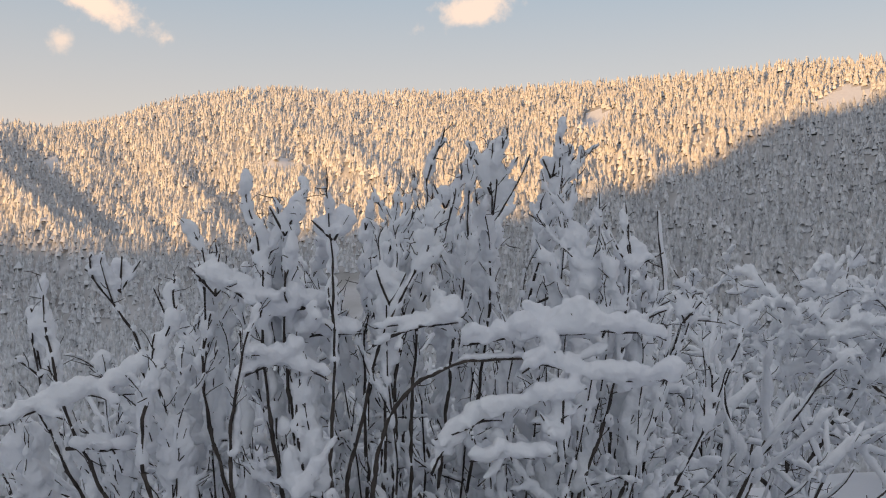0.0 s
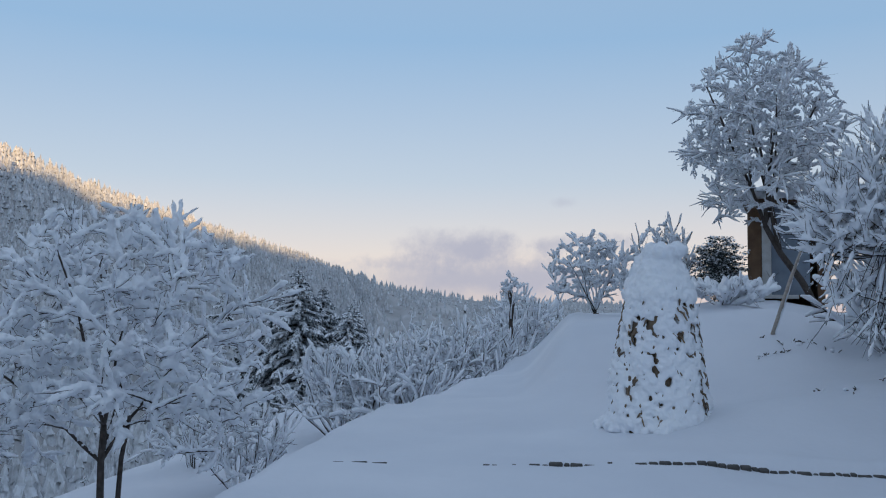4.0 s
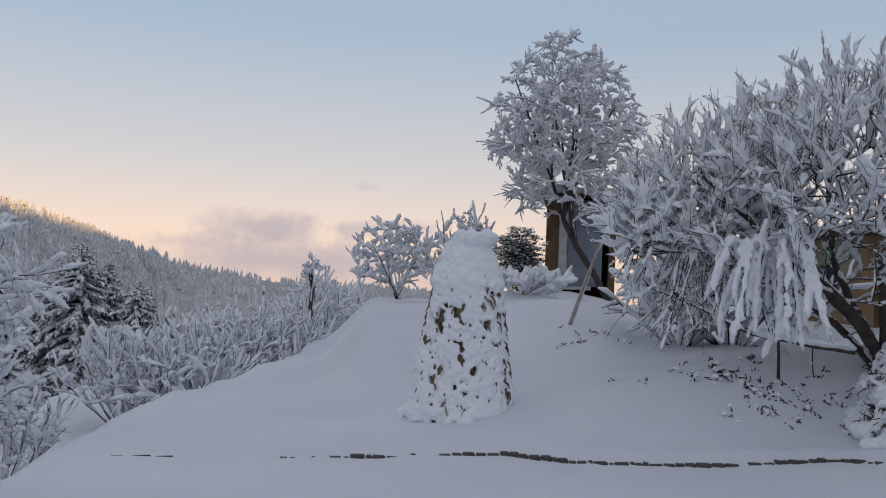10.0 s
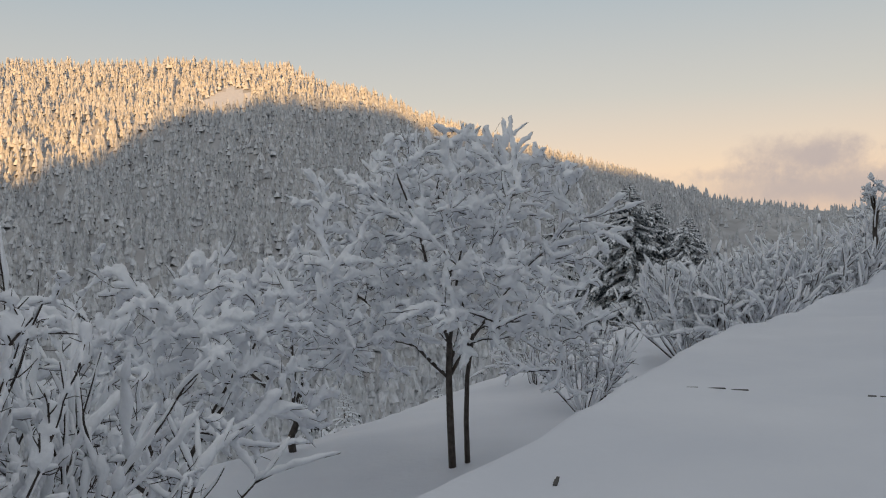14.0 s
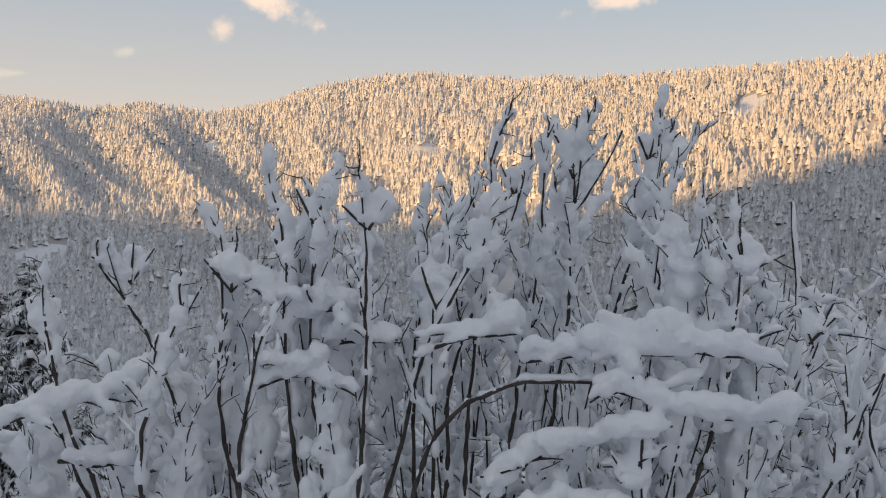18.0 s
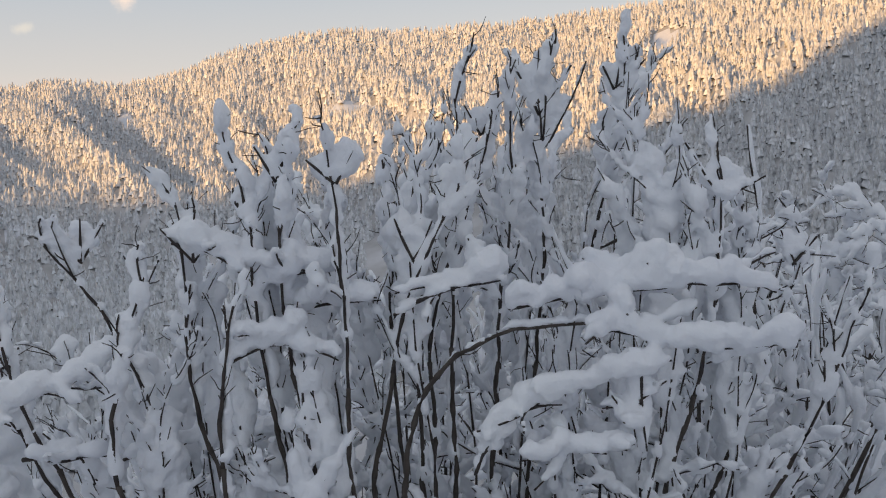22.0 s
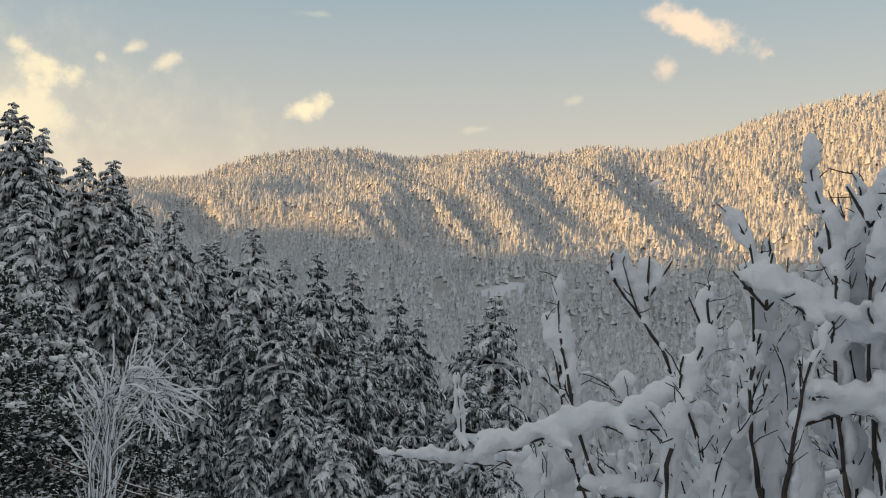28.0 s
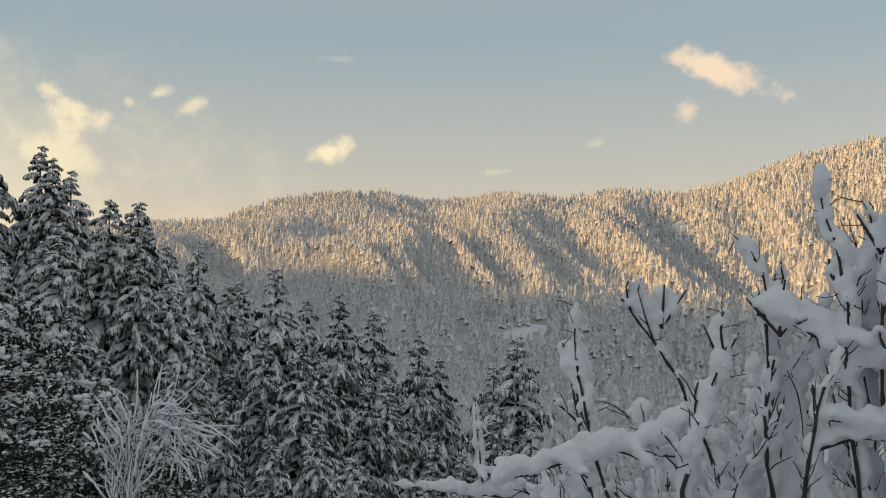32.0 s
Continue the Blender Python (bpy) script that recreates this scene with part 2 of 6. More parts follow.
# heading: height angle of the skyline, distance of the crest, distance of the foot
SKY_AZ = (-180, -75, -66, -49.4, -46.8, -43.9, -41.7, -38.8, -36.4, -34.1, -30.8, -28, -24.7, -21.5, -18, -14.6, -11.4, -6.1, -2.5, 1, 7.5, 13.7, 19, 24, 27, 30, 34, 36.2, 39.5, 42.8, 46.2, 50.5, 55, 58, 62.2, 66.1, 72, 80, 180)
SKY_EL = (3, 3, 4.2, 4.8, 5.3, 6.4, 6.85, 7.15, 7.1, 6.5, 6.65, 7.0, 6.7, 7.15, 6.75, 7.35, 8.6, 9.5, 9.4, 9.2, 9.4, 9.7, 9.8, 10.1, 10.3, 10.1, 10, 8.95, 8.15, 6.75, 5.7, 4.3, 3, 1.9, 0.95, 0.4, 0.2, 0.2, 0.2)
CREST_AZ = (-180, -60, -45, -30, -15, 0, 15, 30, 40, 50, 58, 66, 75, 180)
CREST_R = (1900, 1900, 1850, 1750, 1550, 1350, 1150, 1000, 950, 1050, 1300, 1900, 2400, 2400)
FOOT_R = (700, 700, 720, 700, 600, 480, 380, 340, 340, 400, 500, 900, 1200, 1200)
EYE_Z = 1.7
SUN_X, SUN_Y = math.sin(radians(SUN_HEADING)), math.cos(radians(SUN_HEADING))
RIDGE_V = (-6000, -420, -210, -90, 0, 60, 104, 176, 236, 262, 295, 335, 400, 690, 800, 930, 1040, 1145, 6000)
RIDGE_H = (470, 450, 394, 390, 403, 415, 424, 425, 410, 380, 338, 312, 300, 262, 268, 278, 288, 275, 275)


def kerb_x(y):
    return np.where(y > -2, 10.8 - 0.40 * y, 11.6 - 0.05 * (y + 2) ** 2)


def near_ground(x, y):
    """The road terrace, the bank beyond it, the low field and the fall to the valley."""
    edge = 3.5 + 0.28 * np.maximum(x, -3) - 0.6 * smooth(13, 17, x) + 0.25 * lattice(x * 0.4, y * 0.4, 3)
    low = -2.1 - 0.06 * np.clip(y - edge - 3, 0, 30) + 0.16 * lattice(x * 0.25, y * 0.25, 5) + 0.05 * lattice(x * 1.1, y * 1.1, 17)
    s = x - kerb_x(y)
    steep = 0.12 * smooth(-0.05, 0.12, s) + 1.05 * smooth(0.3, 2.6, s) + 0.035 * np.clip(s - 4, 0, 60)
    gentle = 0.12 * smooth(-0.05, 0.12, s) + 0.03 * np.clip(s, 0, 10) + 0.05 * np.clip(s - 10, 0, 40)
    rise = np.where(s > -0.1, gentle + (steep - gentle) * smooth(3.5, -2.5, y), 0)
    rise = rise * smooth(0, 6, edge - y)
    top = rise + 0.03 * lattice(x * 1.2, y * 1.2, 15) + 0.014 * lattice(x * 2.7, y * 2.7, 16) + 0.05 * lattice(x * 0.5, y * 0.5, 7) + 0.12 * lattice(x * 0.22, y * 0.22, 8) * smooth(0.5, 3, s)
    az, r = np.degrees(np.arctan2(x, y)), np.hypot(x, y)
    foot = np.interp(az, (103, 112, 118), (11.8, 11.9, 9.6))
    bank = 0.12 * smooth(-0.05, 0.12, s) + 1.12 * smooth(0.0, 1.0, (r - foot) / np.interp(az, (112, 118), (1.5, 3.4))) + 0.32 * smooth(112, 120, az) * smooth(12.4, 13.8, r) + 0.03 * np.clip(r - 13, 0, 20) + 0.04 * lattice(x, y, 9)
    top = top + (bank - top) * smooth(101, 105, az) * smooth(150, 135, az)
    z = low + (top - low) * smooth(1.5, 0.0, y - edge)
    # the knoll that carries the hut and the rimed tree
    knoll = EYE_Z + 18 * np.tan(np.radians(np.interp(az, (70, 72.5, 76, 79, 82, 85, 87, 89, 92, 98), (-2.3, -1.1, -0.8, -0.2, 0.3, 0.3, -0.2, -1.1, -1.8, -2.2)))) + 0.015 * np.clip(r - 18, 0, 30)
    knoll = knoll + 0.10 * lattice(x * 0.7, y * 0.7, 14)
    z = z + np.maximum(knoll - z, 0) * smooth(13.6, 18.5, r) * smooth(69, 73, az) * smooth(100, 93, az) * smooth(40, 30, r)
    z = z + 0.36 * np.exp(-((x - 12.3) ** 2 + (y + 4.35) ** 2) / 1.1)
    brink = np.interp(x, (-30, -8, -4, 3, 10, 20, 40, 90), (3, 7, 9, 12.5, 15, 17, 24, 42))
    fall = np.maximum(y - brink, 0)
    z = z - 0.42 * np.maximum(fall - 1.2, 0) - 0.15 * fall
    west = np.maximum(-x - 5, 0)
    return z - 0.16 * west * smooth(-25, 0, y)


def far_ground(x, y):
    r = np.hypot(x, y) + 1e-6
    az = np.degrees(np.arctan2(x, y))
    crest, foot = np.interp(az, CREST_AZ, CREST_R), np.interp(az, CREST_AZ, FOOT_R)
    top = crest * np.tan(np.radians(np.interp(az, SKY_AZ, SKY_EL) + 0.1)) - 4
    floor_z = -62 + 25 * smooth(500, 900, r)
    s = (r - foot) / (crest - foot)
    t = np.clip(s, 0, 1)
    body = floor_z + (top - floor_z) * (0.75 * t + 0.25 * t * t)
    across = np.radians(az) * crest
    spur = np.abs(lattice(across / 230 + r / 520, r / 900, 11)) * -1.0 + 0.4
    spur2 = np.abs(lattice(across / 75 + r / 200, r / 320, 12)) * -1.0 + 0.4
    shape = np.clip(4 * t * (1 - t), 0, 1) ** 0.7
    body = body + shape * (np.interp(az, (-30, -16, 8), (70, 36, 22)) * spur + np.interp(az, (-25, 0), (34, 20)) * spur2)
    behind = np.maximum(s - 1, 0) * (crest - foot)
    body = np.where(s > 1, top - 0.35 * np.minimum(behind, 500), body)
    return body


def ground(x, y):
    x, y = np.asarray(x, float), np.asarray(y, float)
    r = np.hypot(x, y) + 1e-6
    az = np.degrees(np.arctan2(x, y))
    near = near_ground(x, y)
    # the wooded hillside on the sunward side, and the valley below it
    wood = np.interp(az, (-180, -100, -66, -58, -50, -42, -34, -25, -15), (0.06, 0.05, 0.0, -0.06, -0.13, -0.21, -0.28, -0.33, -0.38))
    hill = -4.5 + wood * np.clip(r - 12, 0, 170) - 6.5 * smooth(8, 30, r) + 1.2 * lattice(x / 14, y / 14, 21)
    left = smooth(-12, -26, az) * smooth(-178, -150, az)
    mid = near + (hill - near) * left * smooth(4.5, 15, r)
    mid = np.maximum(mid, -62 + 0 * r)
    far = far_ground(x, y)
    east = smooth(74, 90, az)
    far = far + (-25 - far) * east
    mid = mid + (-8 - mid) * smooth(34, 120, r) * smooth(60, 72, az) * smooth(170, 150, az)
    z = mid + (far - mid) * smooth(170, 380, r)
    # the long ridge behind the camera that keeps the low sun off the valley
    u, v = x * SUN_X + y * SUN_Y, -(-x * SUN_Y + y * SUN_X)
    crest = np.interp(v, RIDGE_V, RIDGE_H) + 8 * lattice(v / 90, v / 300, 31)
    wall = crest * np.clip(1 - np.abs(u - 2600) / 900, 0, 1)
    return np.where((u > 1600) & (r > 1500), np.maximum(z * smooth(2300, 1700, u), wall), z)


def ground_z(x, y):
    return float(ground(np.array([x]), np.array([y]))[0])


def clearing(x, y, az, r, z):
    """True where the woods leave a snowy glade."""
    el = np.degrees(np.arctan2(z - EYE_Z, r))
    bare = (np.abs((az - 15.6) / 1.5 - 0.0) + np.abs((el - 7.5 - (az - 15.6) * 0.33) / 0.9)) < 1
    bare |= (np.abs((az - 30.0) / 2.2) + np.abs((el - 8.0 - (az - 30) * 0.18) / 0.85)) < 1
    bare |= (np.abs((az + 17.8) / 1.0) + np.abs((el - 4.9) / 0.4)) < 1
    bare |= (np.abs((az + 4.3) / 1.8) + np.abs((el - 4.9) / 0.5)) < 1
    bare |= ((np.abs((az + 27.6) / 4.2) + np.abs((el + 1.7 - 0.12 * (az + 27.6)) / 0.6)) < 0.75 + 0.7 * lattice(az * 2.6, el * 9, 41)) & (r > 230) & (r < 900)
    return bare


def build_ground():
    az = np.radians(np.concatenate([np.arange(-180, -70, 1.2), np.arange(-70, 125, 0.5), np.arange(125, 180, 1.2)]))
    rad = np.concatenate([[0.002], np.linspace(0.4, 18, 131), np.geomspace(18.2, 60, 60), np.geomspace(61, 420, 60), np.geomspace(428, 4600, 130)])
    a, r = np.meshgrid(az, rad, indexing="ij")
    x, y = np.sin(a) * r, np.cos(a) * r
    z = ground(x, y)
    n, k = a.shape
    verts = np.concatenate([np.stack([x, y, z], -1).reshape(-1, 3), [[0, 0, ground_z(0, 0)]]])
    i, j = np.meshgrid(np.arange(n), np.arange(k - 1), indexing="ij")
    i2 = (i + 1) % n
    faces = np.stack([i * k + j, i * k + j + 1, i2 * k + j + 1, i2 * k + j], -1).reshape(-1, 4)
    mid = verts[faces].mean(1)
    fr, fa = np.hypot(mid[:, 0], mid[:, 1]), np.degrees(np.arctan2(mid[:, 0], mid[:, 1]))
    near = (fr < 170) | clearing(mid[:, 0], mid[:, 1], fa, fr, mid[:, 2])
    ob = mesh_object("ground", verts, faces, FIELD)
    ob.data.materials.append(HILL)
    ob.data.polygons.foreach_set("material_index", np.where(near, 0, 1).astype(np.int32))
    return tagged(ob, "deep fresh snow over terraces, valley and mountain slopes", "ground", kind="structure")


ground_sheet = build_ground()


# ---- far woods ----
def cone_forest(name, pts, heights, widths, tiers, sides, mat, label):
    """Snowy conifers far off as one mesh: stacked skirts with ragged rims."""
    rng = np.random.default_rng(len(pts))
    n = len(pts)
    ang = np.arange(sides) * 2 * np.pi / sides
    verts, faces = [], []
    start = 0
    for t in range(tiers):
        lo, hi = (t - 0.1) / (tiers + 0.35), (t + 1.7) / (tiers + 0.4)
        w = widths * (1 - 0.82 * t / tiers)
        spin = rng.uniform(0, 6.28, (n, 1))
        rag = rng.uniform(0.55, 1.3, (n, sides))
        rim = np.stack([np.cos(ang + spin) * rag * w[:, None], np.sin(ang + spin) * rag * w[:, None],
                        (lo + 0.06 + rng.uniform(-0.09, 0.07, (n, sides))) * heights[:, None]], -1) + pts[:, None, :]
        tip = np.stack([rng.uniform(-0.1, 0.1, n) * w, rng.uniform(-0.1, 0.1, n) * w, np.minimum(hi, 1.0) * heights], -1) + pts
        verts.append(np.concatenate([rim, tip[:, None, :]], 1).reshape(-1, 3))
        base = start + np.arange(n)[:, None] * (sides + 1)
        k = np.arange(sides)
        faces.append(np.stack([base + k, base + (k + 1) % sides, np.broadcast_to(base + sides, (n, sides))], -1).reshape(-1, 3))
        start += n * (sides + 1)
    ob = mesh_object(name, np.concatenate(verts), np.concatenate(faces), mat, smooth=False)
    return tagged(ob, label, "woods", kind="stuff")


def scatter_polar(seed, az0, az1, r0, r1, spacing):
    rng = np.random.default_rng(seed)
    area = radians(az1 - az0) / 2 * (r1 * r1 - r0 * r0)
    n = int(area / spacing ** 2)
    az = np.radians(rng.uniform(az0, az1, n))
    r = np.sqrt(rng.uniform(r0 * r0, r1 * r1, n))
    return np.sin(az) * r, np.cos(az) * r, np.degrees(az), r, rng


def build_far_woods():
    for seed, a0, a1, r0, r1, gap, tall, tiers in ((1, 4, 62, 330, 700, 5.2, 11.5, 3), (2, 4, 60, 700, 1320, 5.7, 12.5, 3),
                                                  (3, -56, 5, 620, 1200, 6.0, 12, 3), (4, -56, 5, 1200, 1900, 7.0, 15, 3), (5, 56, 90, 500, 2400, 18, 12, 2),
                                                  (6, -4, 62, 200, 340, 5.4, 11, 3), (7, -40, -4, 230, 620, 6.2, 12, 3)):
        x, y, az, r, rng = scatter_polar(seed, a0, a1, r0, r1, gap)
        z = ground(x, y)
        crest = np.interp(az, CREST_AZ, CREST_R)
        keep = (r < crest + 25) & ~clearing(x, y, az, r, z)
        x, y, z = x[keep], y[keep], z[keep]
        h = tall * rng.uniform(0.55, 1.3, len(x))
        cone_forest("far_woods", np.stack([x, y, z - 0.5], -1), h, h * rng.uniform(0.19, 0.29, len(x)), tiers, 5, FAR_NEEDLES if a0 > 0 else SHADE_NEEDLES,
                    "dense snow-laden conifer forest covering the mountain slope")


build_far_woods()


# ---- tubes, for trunks, twigs and the snow on them ----
class Tubes:
    """Collects tapered tubes along lines into one mesh."""

    def __init__(self, sides):
        self.sides, self.verts, self.faces, self.count = sides, [], [], 0

    def add(self, line, radii, squash=1.0):
        p = np.asarray(line, float)
        n, k = len(p), self.sides
        d = np.gradient(p, axis=0)
        d /= np.linalg.norm(d, axis=1)[:, None] + 1e-9
        ref = np.where(np.abs(d[:, 2:3]) > 0.9, np.array([[1.0, 0, 0]]), np.array([[0, 0, 1.0]]))
        side = np.cross(d, ref)
        side /= np.linalg.norm(side, axis=1)[:, None] + 1e-9
        up = np.cross(side, d)
        ang = np.arange(k) * 2 * np.pi / k
        r = np.asarray(radii, float)
        ring = p[:, None, :] + (side[:, None, :] * np.cos(ang)[None, :, None] + up[:, None, :] * np.sin(ang)[None, :, None] * squash) * (r[:, None, None] if r.ndim == 1 else r[:, :, None])
        v = np.concatenate([ring.reshape(-1, 3), p[:1] - d[:1] * r.ravel()[0] * 0.4, p[-1:] + d[-1:] * r.ravel()[-1] * 0.6])
        i, j = np.meshgrid(np.arange(n - 1), np.arange(k), indexing="ij")
        j2 = (j + 1) % k
        f = np.stack([i * k + j, i * k + j2, (i + 1) * k + j2, (i + 1) * k + j], -1).reshape(-1, 4)
        e = np.arange(k)
        a = np.stack([np.full(k, n * k), (e + 1) % k, e, e], -1)
        b = np.stack([np.full(k, n * k + 1), (n - 1) * k + e, (n - 1) * k + (e + 1) % k, (n - 1) * k + (e + 1) % k], -1)
        self.caps = getattr(self, "caps", [])
        self.caps.append(np.concatenate([a, b])[:, :3] + self.count)
        self.verts.append(v)
        self.faces.append(f + self.count)
        self.count += len(v)

    def build(self, name, mat, parent=None, label=""):
        if not self.verts:
            return None
        q = np.concatenate(self.faces)
        tri = np.concatenate([q[:, [0, 1, 2]], q[:, [0, 2, 3]], np.concatenate(self.caps)])
        return mesh_object(name, np.concatenate(self.verts), tri, mat, parent, label)


def resample(line, step):
    p = np.asarray(line, float)
    seg = np.linalg.norm(np.diff(p, axis=0), axis=1)
    s = np.concatenate([[0], np.cumsum(seg)])
    n = max(2, int(s[-1] / step) + 1)
    q = np.linspace(0, s[-1], n)
    return np.stack([np.interp(q, s, p[:, i]) for i in range(3)], -1), q / max(s[-1], 1e-6)


def lay_snow(tubes, line, amount, rng, step=0.09, cling=0.5, gaps=0.2, runs=(6, 20), lee=None, back=0.85, wander=0.8):
    """Lumpy snow along the upper side of a branch; on upright wood it clings to one side."""
    p, s = resample(line, step)
    if len(p) < 3:
        p, s = resample(line, np.linalg.norm(np.diff(np.asarray(line), axis=0), axis=1).sum() / 3.0)
    d = np.gradient(p, axis=0)
    d /= np.linalg.norm(d, axis=1)[:, None] + 1e-9
    flat = np.sqrt(np.clip(1 - d[:, 2] ** 2, 0, 1))
    n = len(p)
    knots = np.arange(0, n + 4, 4)
    lump = np.interp(np.arange(n), knots, rng.uniform(0.45, 1.3, len(knots))) * rng.uniform(0.75, 1.25, n)
    r = amount * (cling + (1 - cling) * flat) * lump
    r *= np.clip(np.minimum(s * 6 + 0.5, (1 - s) * 9 + 0.7), 0.4, 1.0)
    a = rng.uniform(0, 6.283) if lee is None else lee + rng.normal(0, wander)
    lean = np.array([math.cos(a), math.sin(a), 0.0])
    centre = p + np.array([0, 0, 1.0]) * (r * 0.75)[:, None] * flat[:, None] + lean[None, :] * ((r * (1 - flat)) * back + 0.004)[:, None]
    centre = centre + rng.normal(0, 0.12, (n, 3)) * r[:, None]
    i0 = 0
    while i0 < n - 2:
        i1 = min(n, i0 + int(rng.integers(*runs)))
        if n - i1 < 3:
            i1 = n
        m = i1 - i0
        if m >= 3:
            ring = r[i0:i1, None] * rng.uniform(0.72, 1.28, (m, tubes.sides))
            ring[0] *= 0.7
            ring[-1] *= 0.7
            tubes.add(centre[i0:i1], ring, 0.95)
        if i1 == n:
            break
        i0 = i1 + (int(rng.integers(1, 3)) if rng.random() < gaps else -1)


def bend(start, direction, length, rng, curl=0.25, lift=0.0, steps=6):
    """A wandering line; lift pulls it up (or, negative, lets it droop)."""
    p, d = np.asarray(start, float), np.asarray(direction, float)
    d = d / np.linalg.norm(d)
    pts = [p]
    for _ in range(steps):
        d = d + rng.normal(0, curl / steps ** 0.5, 3) + np.array([0, 0, lift / steps])
        d = d / np.linalg.norm(d)
        p = p + d * length / steps
        pts.append(p)
    return np.array(pts)


LUMPS = bpy.data.textures.new("snow_lumps", "CLOUDS")
LUMPS.noise_scale, LUMPS.noise_depth = 0.075, 2


def melt(ob, size, rounds=3, lumps=0.0):
    """Lets overlapping lumps of snow run together into one soft, uneven body."""
    r = ob.modifiers.new("merge", "REMESH")
    r.mode, r.voxel_size, r.use_smooth_shade = "VOXEL", size, True
    s = ob.modifiers.new("soften", "SMOOTH")
    s.factor, s.iterations = 0.5, rounds
    if lumps:
        d = ob.modifiers.new("lumps", "DISPLACE")
        d.texture, d.strength, d.mid_level, d.texture_coords = LUMPS, lumps, 0.42, "LOCAL"
    return ob


class Shrubbery:
    """Wood, twigs and snow of one bare tree or bush."""

    def __init__(self, seed, snow=0.05, step=0.09, sides=6, stout=0.03, lee=None):
        self.rng = np.random.default_rng(seed)
        self.limbs, self.twigs, self.white = [], Tubes(3), Tubes(sides)
        self.snow, self.step, self.stout = snow, step, stout
        self.pads, self.lines = 0.4, []
        self.back, self.wander, self.web, self.knobs = 0.85, 0.8, 0.0, False
        # the side that the wind left the snow on, as an angle from +x
        self.lee = None if lee is None else radians(90 - lee)

    def limb(self, line, r0, r1, level, snow=None, cling=0.5, gaps=0.2, runs=(6, 20)):
        if self.knobs:
            line, _ = resample(line, 0.04)
        rad = np.linspace(r0, r1, len(line))
        if self.knobs:
            rad = rad * self.rng.choice((0.85, 1.0, 1.0, 1.35), len(line))
        if r0 >= self.stout:
            t = Tubes(7 if r0 > 0.03 else 5)
            t.add(line, rad)
            self.limbs.append(t)
        else:
            self.twigs.add(line, rad)
        s = self.snow if snow is None else snow
        if s > 0:
            lay_snow(self.white, np.asarray(line) + np.array([0, 0, 1.0]) * rad[:, None] * 0.5, s, self.rng, self.step, cling, gaps, runs, self.lee, self.back, self.wander)

    def fill(self, skeleton, centre, radii, count, r0, snow, levels=1, kids=5, ratio=0.4, spread=0.65, lift=0.2, shell=(0.4, 1.0), low=-0.3, arch=0.3, cling=0.6, thin=0.005, gaps=0.25, curl=0.25):
        """Branches from the limbs out into an egg-shaped crown, each from the nearest wood there is."""
        rng, pts = self.rng, [np.asarray(q) for q in skeleton]
        for _ in range(count):
            u = rng.normal(0, 1, 3)
            u /= np.linalg.norm(u)
            if u[2] < low:
                u[2] = -u[2]
            target = np.asarray(centre) + u * np.asarray(radii) * rng.uniform(*shell)
            every = np.array(pts)
            gap = np.linalg.norm(every - target, axis=1) * (1 + 0.8 * (every[:, 2] > target[2]))
            start = every[int(np.argmin(gap))]
            far = np.linalg.norm(target - start)
            if far < 0.15:
                continue
            k = np.linspace(0, 1, 7)[:, None]
            mid = (start + target) / 2 + np.array([0, 0, arch * far]) + rng.normal(0, 0.08 * far, 3)
            line = start * (1 - k) ** 2 + 2 * mid * k * (1 - k) + target * k * k
            line[1:] += rng.normal(0, 0.02 * far, (6, 3))
            pts += [line[2], line[4], line[5]]
            self.grow(line, r0 * min(1.0, 0.5 + far * 0.4), 0, levels, kids, ratio, spread, lift, snow * rng.uniform(0.7, 1.3), cling, curl, 0.0, thin, gaps)

    def grow(self, line, r0, level, levels, kids, ratio, spread, lift, snow=None, cling=0.5, curl=0.25, droop=0.0, thin=0.004, gaps=0.2, runs=(6, 20)):
        """A branch and, on it, its side branches down to the last level."""
        rng = self.rng
        self.lines.append(np.asarray(line))
        self.limb(line, r0, max(r0 * 0.5, thin * 0.7), level, snow, cling, gaps, runs)
        if level >= levels:
            return
        line = np.asarray(line)
        total = np.linalg.norm(np.diff(line, axis=0), axis=1).sum()
        for k in range(kids):
            f = rng.uniform(0.25, 1.0) if k else 0.97
            i = min(int(f * (len(line) - 1)), len(line) - 2)
            g = f * (len(line) - 1) - i
            p = line[i] * (1 - g) + line[i + 1] * g
            d = line[i + 1] - line[i]
            d = d / (np.linalg.norm(d) + 1e-9)
            side = rng.normal(0, 1, 3)
            side -= d * side.dot(d)
            side /= np.linalg.norm(side) + 1e-9
            way = d * math.cos(spread) + side * math.sin(spread) * rng.uniform(0.6, 1.2)
            way[2] += lift * 0.5
            if snow is not None and rng.random() < self.pads:
                pad = p + np.array([0, 0, 1.0]) * snow * np.array([[-0.5], [0.3], [1.1], [1.9]]) + (way * snow)[None, :] * np.array([[0.0], [0.4], [0.9], [1.3]])
                self.white.add(pad, snow * np.array([0.5, 1.0, 0.9, 0.45]) * rng.uniform(0.8, 1.3))
            sub = bend(p, way, total * ratio * rng.uniform(0.6, 1.15), rng, curl, lift - droop * (level + 1), 5 if level < levels - 1 else 4)
            if rng.random() < self.web:
                self.fill_fork(line[i:], sub, rng.uniform(0.5, 0.95))
            self.grow(sub, max(r0 * 0.55, thin), level + 1, levels, max(2, kids - 1), ratio, spread, lift, snow, cling, curl, droop, thin, gaps, runs)

